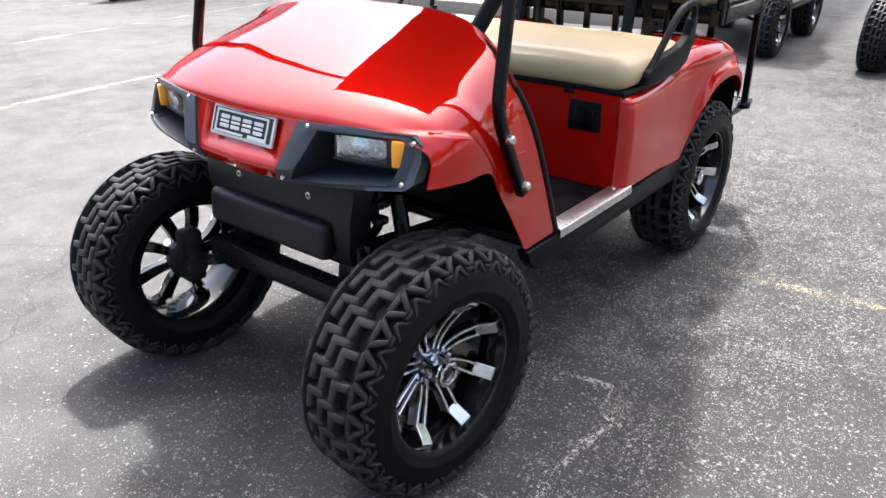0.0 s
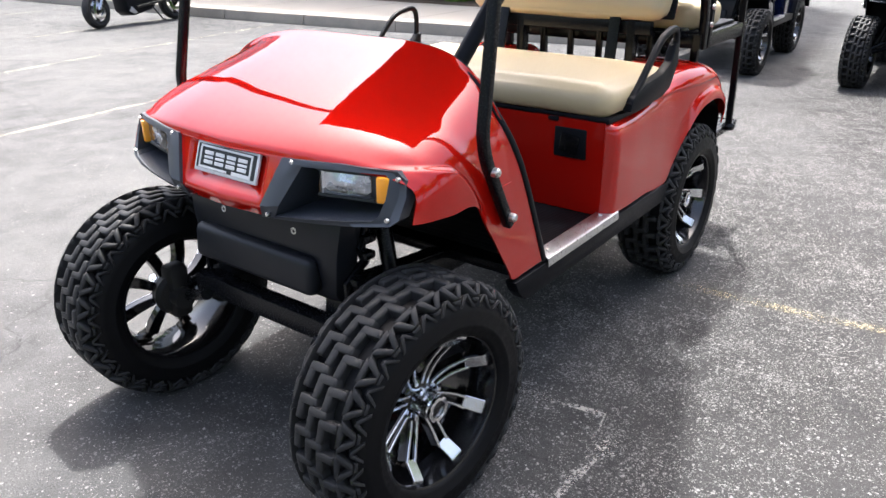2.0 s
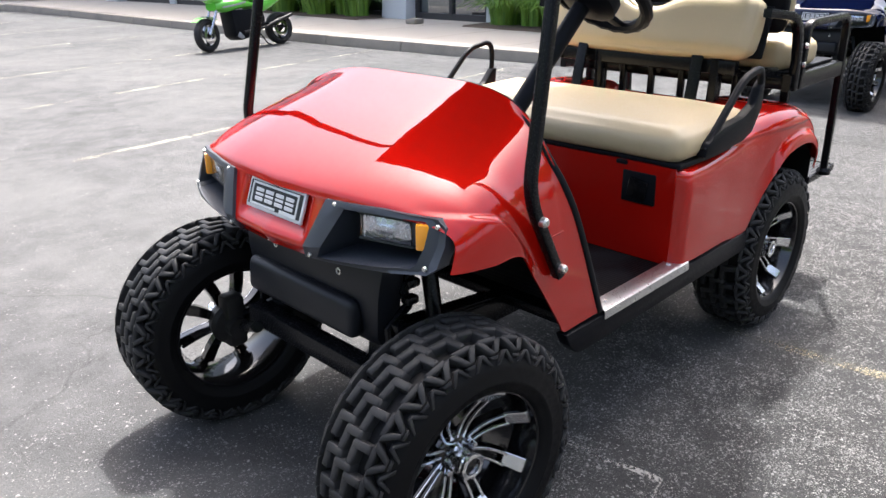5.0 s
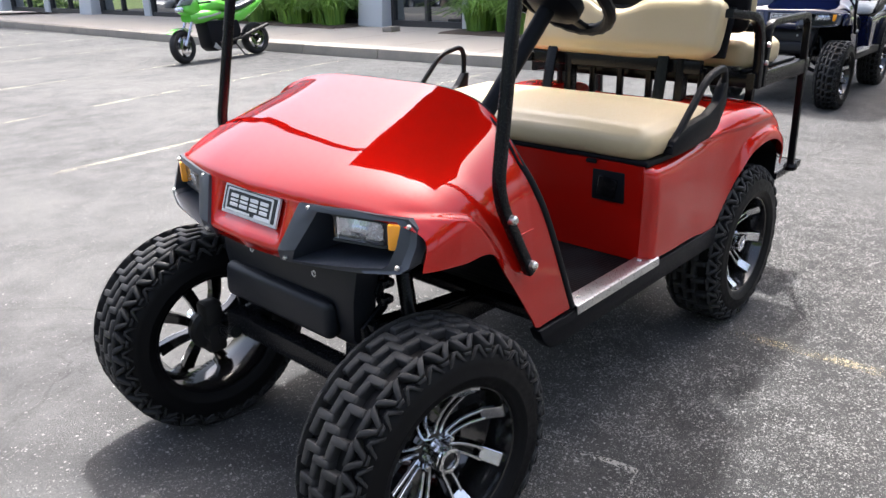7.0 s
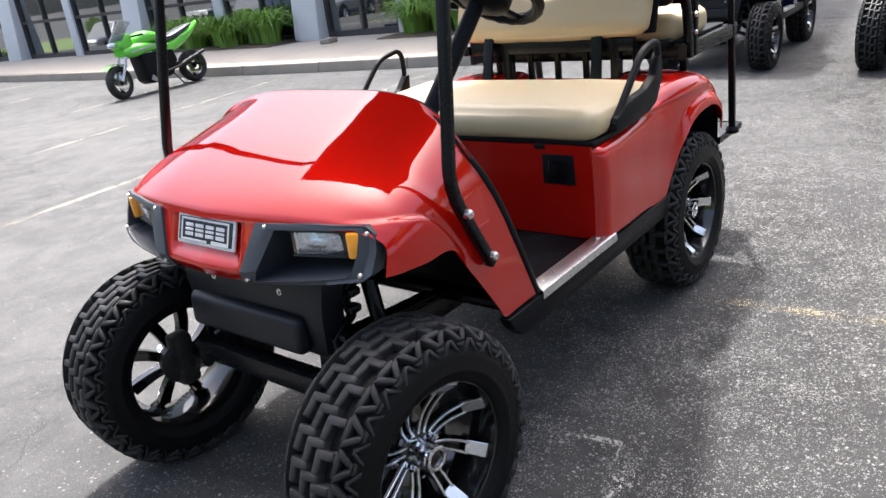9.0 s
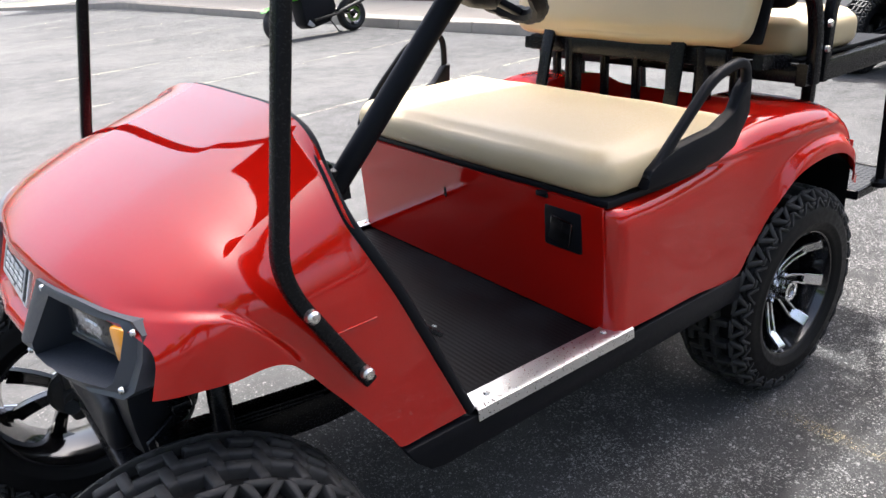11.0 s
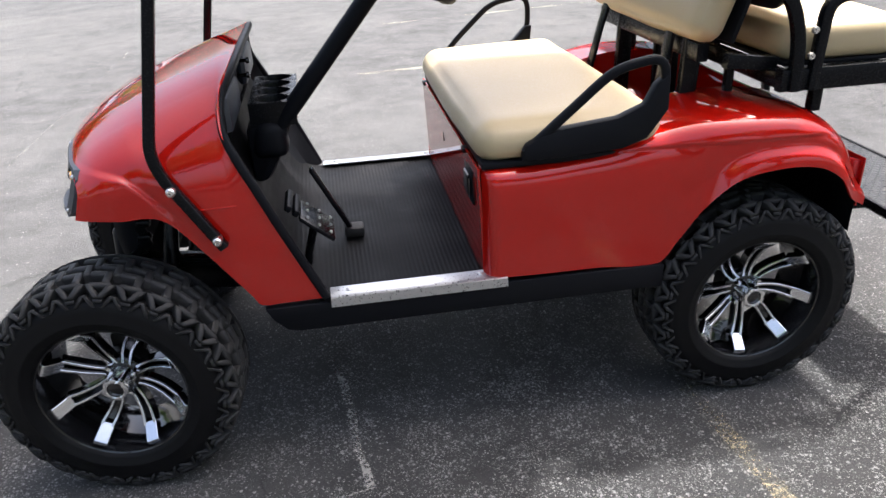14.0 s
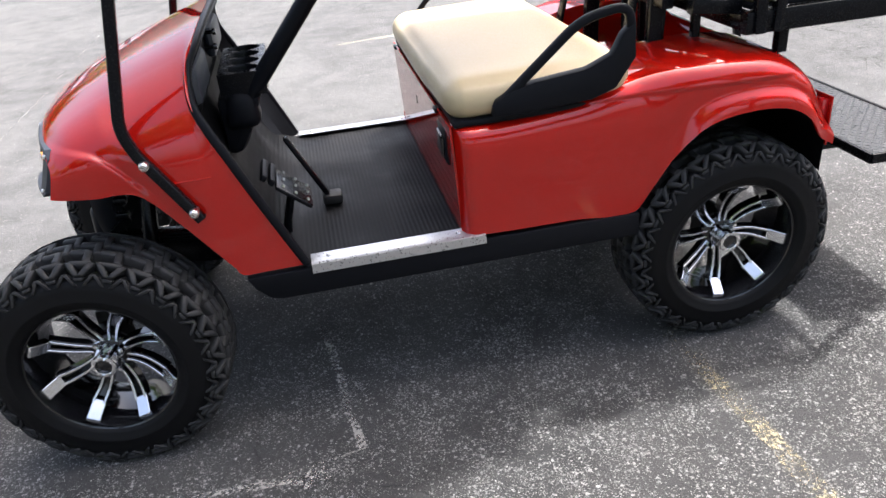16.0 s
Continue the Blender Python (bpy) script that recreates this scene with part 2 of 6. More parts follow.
MACHINED = worn("machined_alloy", (0.66, 0.67, 0.69), 0.20, metal=1.0, vary=0.06, fine=120, spread=0.06)
CHROME = worn("chrome", (0.8, 0.81, 0.83), 0.08, metal=1.0, vary=0.04, spread=0.04)
DULL_SILVER = worn("dull_silver", (0.46, 0.48, 0.52), 0.22, metal=1.0, vary=0.3, fine=60, coarse=30)
ZINC = worn("zinc_bolt", (0.62, 0.61, 0.58), 0.3, metal=1.0, vary=0.15, fine=200)
ALUMINIUM = worn("brushed_aluminium", (0.52, 0.53, 0.54), 0.34, metal=1.0, vary=0.08, fine=160, coarse=2, dust=0.06, dust_colour=(0.28, 0.28, 0.27))
VINYL = worn("cream_vinyl", (0.44, 0.35, 0.205), 0.42, vary=0.06, fine=180, coarse=2.5, relief=0.0004, dust=0.25, dust_colour=(0.46, 0.395, 0.265))
WHITE_VINYL = worn("white_vinyl", (0.62, 0.64, 0.64), 0.42, vary=0.05, fine=180, coarse=2.5, relief=0.0004)
MAT = striped("rubber_mat", (0.0036, 0.0037, 0.0043), 27, 0.55, 0.0014, 0)
LENS = glass_material("lamp_lens", (0.95, 0.97, 1.0), 0.06)
AMBER = worn("amber_lens", (0.85, 0.33, 0.01), 0.15, vary=0.1, coat=0.8, spread=0.05)
RED_LENS = worn("red_lens", (0.4, 0.008, 0.01), 0.15, vary=0.1, coat=0.8, spread=0.05)
BADGE_DARK = worn("badge_grey", (0.022, 0.025, 0.025), 0.5, vary=0.1, specular=0.2)
BADGE_SILVER = worn("badge_silver", (0.52, 0.53, 0.53), 0.35, vary=0.06)
CONCRETE = worn("concrete", (0.32, 0.292, 0.25), 0.85, vary=0.14, fine=45, coarse=0.7, relief=0.002, dust=0.3, dust_colour=(0.27, 0.25, 0.215))
KERB_CONCRETE = worn("kerb_concrete", (0.24, 0.215, 0.18), 0.88, vary=0.3, fine=35, coarse=2.6, relief=0.003, dust=0.6, dust_colour=(0.12, 0.11, 0.095))
WALL_PAINT = worn("grey_wall_paint", (0.50, 0.525, 0.55), 0.7, vary=0.06, fine=30, coarse=1.0, relief=0.001)
FRAME_DARK = worn("bronze_frame", (0.03, 0.03, 0.032), 0.4, vary=0.2)
INTERIOR = worn("dim_interior", (0.05, 0.05, 0.055), 0.9, vary=0.4, coarse=1.5)
DIAMOND = worn("checker_plate", (0.045, 0.047, 0.05), 0.35, metal=0.6, vary=0.2, fine=80)
SCREEN = glass_material("tinted_screen", (0.16, 0.22, 0.22), 0.03)


def pane_material():
    """Solar-control glass: dark behind, a strong cool reflection in front."""
    m, n, l, b = material("dark_window_glass")
    b.inputs["Base Color"].default_value = (0.016, 0.02, 0.022, 1)
    b.inputs["Roughness"].default_value = 0.02
    b.inputs["IOR"].default_value = 2.2
    b.inputs["Specular Tint"].default_value = (0.90, 0.97, 1.0, 1)
    b.inputs["Coat Weight"].default_value = 1.0
    b.inputs["Coat Roughness"].default_value = 0.02
    b.inputs["Coat IOR"].default_value = 1.7
    wavy = noise_node(n, l, coords(n), 1.2, 2)
    bump(n, l, b, wavy, 0.06, 0.01)
    return m


PANE = pane_material()


def leaf_material(name, dark, light):
    m, n, l, b = material(name)
    r = n.new("ShaderNodeNewGeometry")
    big = noise_node(n, l, coords(n), 3, 3)
    base = ramp(n, l, r.outputs["Random Per Island"], [(0.0, dark), (1.0, light)])
    base = mix(n, l, big, base, mix(n, l, 0.5, base, light))
    l.new(base, b.inputs["Base Color"])
    b.inputs["Roughness"].default_value = 0.5
    b.inputs["Subsurface Weight"].default_value = 0.0
    b.inputs["Transmission Weight"].default_value = 0.0
    return m


BLADE = leaf_material("daylily_blades", (0.05, 0.14, 0.015), (0.19, 0.34, 0.045))
FAR_LEAF = leaf_material("tree_leaves", (0.06, 0.12, 0.025), (0.18, 0.27, 0.07))
GRASS = worn("lawn", (0.12, 0.165, 0.05), 0.9, vary=0.3, fine=30, coarse=0.5)
BARK = worn("bark", (0.12, 0.09, 0.07), 0.9, vary=0.4, fine=30, relief=0.01)
BRICK_RED = worn("red_post_paint", (0.13, 0.022, 0.028), 0.7, vary=0.2)


# ---- mesh helpers ----
def part(name, bm, mat, parent=None, label="", angle=35, smooth=True):
    """Links a bmesh as one mesh object, under a thing or a part if one is given."""
    bmesh.ops.recalc_face_normals(bm, faces=bm.faces)
    me = bpy.data.meshes.new(name)
    bm.to_mesh(me)
    bm.free()
    for mt in mat if isinstance(mat, (list, tuple)) else [mat]:
        me.materials.append(mt)
    if smooth:
        me.shade_smooth()
        me.set_sharp_from_angle(angle=radians(angle))
    ob = new(name, me)
    if parent is not None:
        ob.parent = parent
    if label:
        ob["label"] = label
    return ob


def again(ob, m, parent=None):
    """Another object on the same mesh, at the pose m."""
    o = new(ob.name.split(".")[0], ob.data)
    o.matrix_basis = m
    o.parent = parent if parent is not None else ob.parent
    if "label" in ob:
        o["label"] = ob["label"]
    return o


def thing(name, label, category, place=(0, 0, 0), turn=0.0, group="", kind=""):
    e = new(name)
    e.empty_display_size = 0.1
    e.matrix_basis = pose(*place, 0, 0, turn)
    return tagged(e, label, category, group, kind)


def box(bm, centre, size, bevel=0.0, turn=None, taper=None, seg=2):
    """A box; taper: factors of the top's size in x and y."""
    made = bmesh.ops.create_cube(bm, size=1.0)["verts"]
    for v in made:
        k = taper if taper and v.co.z > 0 else (1, 1)
        v.co = Vector((v.co.x * size[0] * k[0], v.co.y * size[1] * k[1], v.co.z * size[2]))
    edges = list({e for v in made for e in v.link_edges})
    if bevel:
        out = bmesh.ops.bevel(bm, geom=edges, offset=bevel, segments=seg, affect="EDGES", profile=0.5)
        made = list({v for f in out["faces"] for v in f.verts} | {v for v in made if v.is_valid})
    m = Matrix.Translation(centre) @ (turn.to_4x4() if turn is not None else Matrix())
    bmesh.ops.transform(bm, matrix=m, verts=made)
    return made


def rounded(points, radius, steps=5):
    """A polyline with its corners rounded off."""
    pts = [Vector(p) for p in points]
    out = [pts[0]]
    for a, b, c in zip(pts, pts[1:], pts[2:]):
        r = min(radius, (a - b).length * 0.49, (c - b).length * 0.49)
        p, q = b + (a - b).normalized() * r, b + (c - b).normalized() * r
        for i in range(steps + 1):
            t = i / steps
            out.append(p * (1 - t) ** 2 + b * 2 * t * (1 - t) + q * t * t)
    return out + [pts[-1]]


def sweep(bm, points, profile, up=(0, 0, 1), cap=True, scale=None):
    """Sweeps a closed profile of (side, up) offsets along points."""
    pts = [Vector(p) for p in points]
    rings, side = [], None
    for i, p in enumerate(pts):
        d = (pts[min(i + 1, len(pts) - 1)] - pts[max(i - 1, 0)]).normalized()
        if side is None:
            side = d.cross(Vector(up))
            side = side.normalized() if side.length > 1e-4 else d.orthogonal().normalized()
        else:
            side = (side - d * side.dot(d)).normalized()
        top = side.cross(d)
        k = scale[i] if scale else 1.0
        rings.append([bm.verts.new(p + side * (a * k) + top * (b * k)) for a, b in profile])
    n = len(profile)
    for r, s in zip(rings, rings[1:]):
        for j in range(n):
            bm.faces.new((r[j], r[(j + 1) % n], s[(j + 1) % n], s[j]))
    if cap:
        bm.faces.new(rings[0][::-1])
        bm.faces.new(rings[-1])
    return rings


def circle(r, n=12, squash=1.0):
    return [(r * math.cos(2 * math.pi * i / n), r * squash * math.sin(2 * math.pi * i / n)) for i in range(n)]


def rect(w, h, r=0.003, n=2):
    """A rounded rectangle as a profile."""
    out = []
    for cx, cy, a in ((w / 2 - r, h / 2 - r, 0), (-w / 2 + r, h / 2 - r, 90), (-w / 2 + r, -h / 2 + r, 180), (w / 2 - r, -h / 2 + r, 270)):
        for i in range(n + 1):
            t = radians(a + 90 * i / n)
            out.append((cx + r * math.cos(t), cy + r * math.sin(t)))
    return out


def tube(bm, points, r, n=12, bend=0.0):
    return sweep(bm, rounded(points, bend) if bend else points, circle(r, n))


def bar(bm, points, w, h, bend=0.0, r=0.004, up=(0, 0, 1)):
    return sweep(bm, rounded(points, bend) if bend else points, rect(w, h, r), up)


def lathe(bm, profile, n=48, axis="y", closed=False):
    """Turns a profile of (radius, along) round an axis."""
    rings = []
    for r, a in profile:
        ring = []
        for i in range(n):
            t = 2 * math.pi * i / n
            c, s = r * math.cos(t), r * math.sin(t)
            ring.append(bm.verts.new({"y": (c, a, s), "z": (c, s, a), "x": (a, c, s)}[axis]))
        rings.append(ring)
    pairs = list(zip(rings, rings[1:])) + ([(rings[-1], rings[0])] if closed else [])
    for r, s in pairs:
        for j in range(n):
            bm.faces.new((r[j], r[(j + 1) % n], s[(j + 1) % n], s[j]))
    return rings


def grid(bm, rows, closed=False):
    """Faces over rows of places."""
    vs = [[bm.verts.new(p) for p in row] for row in rows]
    for a, b in zip(vs, vs[1:]):
        n = len(a)
        for j in range(n if closed else n - 1):
            bm.faces.new((a[j], a[(j + 1) % n], b[(j + 1) % n], b[j]))
    return vs


def thick(bm, depth):
    """Gives an open sheet a thickness."""
    bmesh.ops.recalc_face_normals(bm, faces=bm.faces)
    bmesh.ops.solidify(bm, geom=list(bm.faces), thickness=depth)


def slab(bm, outline, place, depth, bevel=0.0):
    """A flat outline of 2D points, placed by place(a, b), pushed along by the vector depth."""
    low = [bm.verts.new(place(a, b)) for a, b in outline]
    face = bm.faces.new(low)
    out = bmesh.ops.extrude_face_region(bm, geom=[face])
    moved = [v for v in out["geom"] if isinstance(v, bmesh.types.BMVert)]
    bmesh.ops.translate(bm, verts=moved, vec=Vector(depth))
    if bevel:
        edges = list({e for v in low + moved for e in v.link_edges})
        bmesh.ops.bevel(bm, geom=edges, offset=bevel, segments=2, affect="EDGES", profile=0.5)


def curve(x, knots):
    """Smooth interpolation through knots of (x, value)."""
    xs, ys = [k[0] for k in knots], [k[1] for k in knots]
    if x <= xs[0]:
        return ys[0]
    if x >= xs[-1]:
        return ys[-1]
    i = max(j for j in range(len(xs) - 1) if xs[j] <= x)
    t = (x - xs[i]) / (xs[i + 1] - xs[i])
    d = [(ys[min(j + 1, len(xs) - 1)] - ys[max(j - 1, 0)]) / (xs[min(j + 1, len(xs) - 1)] - xs[max(j - 1, 0)]) for j in (i, i + 1)]
    w = xs[i + 1] - xs[i]
    return (2 * t**3 - 3 * t * t + 1) * ys[i] + (t**3 - 2 * t * t + t) * w * d[0] + (3 * t * t - 2 * t**3) * ys[i + 1] + (t**3 - t * t) * w * d[1]


def smoothstep(a, b, x):
    t = min(1.0, max(0.0, (x - a) / (b - a)))
    return t * t * (3 - 2 * t)


# ---- ground, kerb, building ----
def lie(x, y):
    """The lot is level round the carts and falls away gently beyond."""
    return -0.034 * max(0.0, (y - 1.5 * min(x, 6.4)) - 12)


def ground_sheet():
    bm = bmesh.new()
    steps = [-1500, -400, -150, -80, -50, -35, -25, -18, -12, -8, -5, -3, -1, 1, 3, 5, 6.4, 8, 10, 14, 20, 26, 32, 40, 55, 80, 150, 400, 1500]
    grid(bm, [[(x, y, max(lie(x, y), -3.0)) for x in steps] for y in steps])
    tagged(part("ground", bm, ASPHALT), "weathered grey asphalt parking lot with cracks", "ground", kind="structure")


ground_sheet()


# ---- lifted golf cart: wheels ----
TYRE_R, RIM_R, TYRE_W = 0.288, 0.176, 0.190


def tyre_parts(parent):
    """An all-terrain tyre on its side: axis y, outer face towards -y, centred on the origin."""
    h, bm = TYRE_W / 2, bmesh.new()
    side = [(RIM_R - 0.004, -h + 0.022), (RIM_R + 0.002, -h + 0.004), (RIM_R + 0.010, -h - 0.003), (RIM_R + 0.022, -h - 0.005), (RIM_R + 0.026, -h - 0.009), (RIM_R + 0.031, -h - 0.009), (RIM_R + 0.035, -h - 0.007), (RIM_R + 0.055, -h - 0.008), (RIM_R + 0.075, -h - 0.001),
            (TYRE_R - 0.026, -h + 0.014), (TYRE_R - 0.021, -h + 0.036), (TYRE_R - 0.018, -h + 0.07), (TYRE_R - 0.017, 0)]
    prof = side + [(r, -a) for r, a in side[-2::-1]]
    lathe(bm, prof, 72)
    carcass = part("carcass", bm, WALL_RUBBER, parent, angle=60)
    # tread: stair-stepped bars across the crown, a zigzag of ridges with triangular pockets on the shoulders
    bm = bmesh.new()
    n = 27
    p = 2 * math.pi / n

    def on(q, a, rise):
        """A place on the tyre: q across from the middle, a round in radians."""
        f = max(0.0, abs(q) - 0.062) / 0.064 * radians(82)
        y = min(abs(q), 0.062) + 0.038 * math.sin(f)
        r = TYRE_R - 0.042 * (1 - math.cos(f)) - 0.3 * q * q
        y, r = y + rise * math.sin(f), r + rise * math.cos(f)
        return (r * math.cos(a), math.copysign(y, q), r * math.sin(a))

    def lug(quad, rise=0.003, base=-0.019, slope=0.90, soft=0.0035):
        """A block of rubber: steep flanks and a softened upper edge."""
        cq, ca = sum(k[0] for k in quad) / 4, sum(k[1] for k in quad) / 4
        rings = []
        for k, z in ((1.06, base), (1.0, rise - 1.6 * soft), (0.5 + 0.5 * slope, rise - 0.35 * soft), (slope * 0.9, rise)):
            rings.append([bm.verts.new(on(cq + (q - cq) * k, ca + (a - ca) * k, z)) for q, a in quad])
        for low, top in zip(rings, rings[1:]):
            for j in range(4):
                bm.faces.new((low[j], low[(j + 1) % 4], top[(j + 1) % 4], top[j]))
        bm.faces.new(rings[-1])

    for i in range(n):
        t0 = i * p
        # three nested chevrons a pitch: a leg along the tyre and an arm across it
        for k in range(3):
            q, a = 0.056 - 0.034 * k, -t0 + 0.20 * k * p
            lug([(q - 0.019, a), (q - 0.000, a + 0.02 * p), (q + 0.002, a + 0.80 * p), (q - 0.015, a + 0.78 * p)], 0.004, -0.019, 0.72)
            lug([(q - 0.049, a - 0.08 * p), (q, a), (q, a + 0.28 * p), (q - 0.050, a + 0.18 * p)], 0.0045, -0.019, 0.76)
        for k in (-1, 1):
            o = t0 + (0.10 if k < 0 else 0.45) * p
            w = lambda v, u: (k * v, o + u * p)  # noqa: E731
            lug([w(0.068, -0.08), w(0.068, 0.24), w(0.108, 0.58), w(0.108, 0.36)], 0.0050, -0.016, 0.74, 0.005)
            lug([w(0.068, 0.76), w(0.068, 1.06), w(0.108, 0.64), w(0.108, 0.42)], 0.0050, -0.016, 0.74, 0.005)
            lug([w(0.066, 0.10), w(0.066, 0.90), w(0.078, 0.84), w(0.078, 0.16)], 0.0050, -0.016, 0.84, 0.005)
            lug([w(0.098, -0.10), w(0.098, 0.08), w(0.130, 0.44), w(0.130, 0.30)], 0.002, -0.010, 0.76, 0.004)
            lug([w(0.098, 0.92), w(0.098, 1.10), w(0.130, 0.70), w(0.130, 0.56)], 0.002, -0.010, 0.76, 0.004)
            lug([w(0.108, 0.28), w(0.108, 0.72), w(0.117, 0.66), w(0.117, 0.34)], 0.001, -0.010, 0.80, 0.004)
    tagged(part("tread", bm, RUBBER, parent, "chunky black all-terrain tread", angle=75), kind="stuff")
    return carcass


def rim_parts(parent):
    h, bm = TYRE_W / 2, bmesh.new()
    lathe(bm, [(RIM_R + 0.006, -h + 0.014), (RIM_R + 0.001, -h + 0.006), (RIM_R - 0.003, -h + 0.008), (RIM_R - 0.006, -h + 0.018), (RIM_R - 0.014, -h + 0.05), (RIM_R - 0.022, 0.0), (RIM_R - 0.012, h - 0.03),
               (RIM_R - 0.004, h - 0.004), (RIM_R + 0.004, h - 0.004), (RIM_R + 0.004, h - 0.03), (RIM_R - 0.004, 0.0)], 56, closed=True)
    rim = part("rim", bm, GLOSS_BLACK, parent, "gloss black alloy rim")
    # eight dished split spokes: twin machined faces with a black groove between, and bright folded tips
    spoke_bm, edge_bm, tip_bm = bmesh.new(), bmesh.new(), bmesh.new()
    y0 = -h
    path = []
    for i in range(11):
        x = 0.030 + 0.106 * i / 10
        path.append(Vector((x, y0 + curve(x, ((0.030, 0.084), (0.06, 0.080), (0.100, 0.069), (0.136, 0.054))), 0.007 * math.sin(math.pi * (x - 0.030) / 0.11))))
    for s in (-1, 1):
        line = [q + Vector((0, 0, s * (0.0085 + 0.050 * max(0, q.x - 0.045)))) for q in path]
        sweep(spoke_bm, [q + Vector((0.003, 0.014, 0)) for q in line], rect(0.0085, 0.026, 0.002, 1), up=(0, 1, 0))
        sweep(edge_bm, [q + Vector((0, -0.0008, 0)) for q in line], rect(0.0066, 0.0030, 0.001, 1), up=(0, 1, 0))
    sweep(spoke_bm, [q + Vector((0.003, 0.022, 0)) for q in path], rect(0.020, 0.008, 0.002, 1), up=(0, 1, 0))
    # the tip: a cap that slopes out to the lip and folds over it
    rows = []
    for x, y, w in ((0.131, 0.066, 0.0150), (0.131, 0.057, 0.0152), (0.135, 0.053, 0.0155), (0.160, 0.023, 0.0162), (0.1635, 0.020, 0.0162), (0.1685, 0.020, 0.0162), (0.1695, 0.032, 0.0158)):
        rows.append([(x, y0 + y + 0.006, 0.003 - w), (x, y0 + y + 0.001, 0.003 - w), (x, y0 + y, 0.003 - w + 0.0015), (x, y0 + y, 0.003 + w - 0.0015), (x, y0 + y + 0.001, 0.003 + w), (x, y0 + y + 0.006, 0.003 + w)])
    grid(tip_bm, rows)
    box(spoke_bm, (0.152, y0 + 0.052, 0.003), (0.034, 0.018, 0.032), 0.002, Euler((0, 0, radians(-48))).to_matrix(), seg=1)
    spoke = part("spoke", spoke_bm, GLOSS_BLACK, rim)
    edge = part("spoke_edge", edge_bm, MACHINED, rim, "bright machined spoke edges")
    tip = part("spoke_tip", tip_bm, MACHINED, rim, "bright silver spoke tip", angle=20)
    for o in (spoke, edge, tip):
        o.matrix_basis = pose(0, 0, 0, 0, 8, 0)
    for i in range(1, 8):
        for o in (spoke, edge, tip):
            again(o, pose(0, 0, 0, 0, 8 + 45 * i, 0))
    bm = bmesh.new()
    lathe(bm, [(0.001, y0 + 0.078), (0.030, y0 + 0.078), (0.044, y0 + 0.082), (0.050, y0 + 0.088), (0.050, y0 + 0.11)], 24)
    part("hub", bm, GLOSS_BLACK, rim)
    # slotted cage that carries the centre cap ring
    bm = bmesh.new()
    rings = lathe(bm, [(0.034, y0 + 0.080), (0.032, y0 + 0.058), (0.028, y0 + 0.034)], 24)
    for ring in rings[:2]:
        for i, v in enumerate(ring):
            if i % 3 == 0:
                v.co.x, v.co.z = v.co.x * 0.86, v.co.z * 0.86
    part("cap_cage", bm, MACHINED, rim, "fluted chrome cap cage", angle=20)
    bm = bmesh.new()
    rings = lathe(bm, [(0.026, y0 + 0.042), (0.031, y0 + 0.032), (0.030, y0 + 0.024), (0.025, y0 + 0.022), (0.020, y0 + 0.024), (0.019, y0 + 0.030)], 32)
    for ring in rings[1:4]:
        for i, v in enumerate(ring):
            if i % 4 == 0:
                v.co.x, v.co.z = v.co.x * 0.90, v.co.z * 0.90
    part("centre_cap", bm, CHROME, rim, "notched chrome centre cap ring", angle=50)
    bm = bmesh.new()
    lathe(bm, [(0.021, y0 + 0.0285), (0.019, y0 + 0.0275), (0.001, y0 + 0.0275)], 6)
    part("cap_badge", bm, GLOSS_BLACK, rim)
    for i in range(4):
        bm = bmesh.new()
        lathe(bm, [(0.009, y0 + 0.086), (0.009, y0 + 0.062), (0.006, y0 + 0.057), (0.001, y0 + 0.056)], 6)
        t = radians(45 + 90 * i)
        part("lug_nut", bm, CHROME, rim).matrix_basis = pose(0.041 * math.cos(t), 0, 0.041 * math.sin(t))
    # brake drum and back plate seen from the inside
    bm = bmesh.new()
    rings = lathe(bm, [(0.001, y0 + 0.104), (0.056, y0 + 0.104), (0.062, y0 + 0.135), (0.052, y0 + 0.147), (0.03, y0 + 0.15), (0.03, y0 + 0.19), (0.001, y0 + 0.19)], 28)
    part("brake_drum", bm, GREASE, rim, "grimy metal brake drum")


WHEEL = {}


def wheel(cart, x, y, turn, spin=0.0):
    """A wheel under the cart, its outer face away from the cart's middle."""
    e = new("wheel")
    e.parent = cart
    e.matrix_basis = pose(x, y, TYRE_R, 0, spin, turn)
    if not WHEEL:
        t = new("tyre")
        t.parent = e
        tyre_parts(t)
        rim_parts(e)
        WHEEL["first"] = e
        return e
    made = {WHEEL["first"]: e}
    for o in WHEEL["first"].children_recursive:
        made[o] = o.copy()
        scene.collection.objects.link(made[o])
        made[o].parent = made[o.parent]
    return e


# ---- golf cart body ----
def nose(y, w=0.478):
    """How far back the nose lies at a distance from the middle."""
    return -0.078 + 0.108 * curve(abs(y) / w, ((0, 0), (0.42, 0.16), (0.74, 0.47), (0.92, 0.79), (1, 1)))


def face(y, z):
    """The sloping front below the hood: it juts forward to a lip, then tucks under."""
    return nose(y) - 0.36 * (0.803 - max(z, 0.695)) + 0.7 * max(0.0, 0.695 - z)


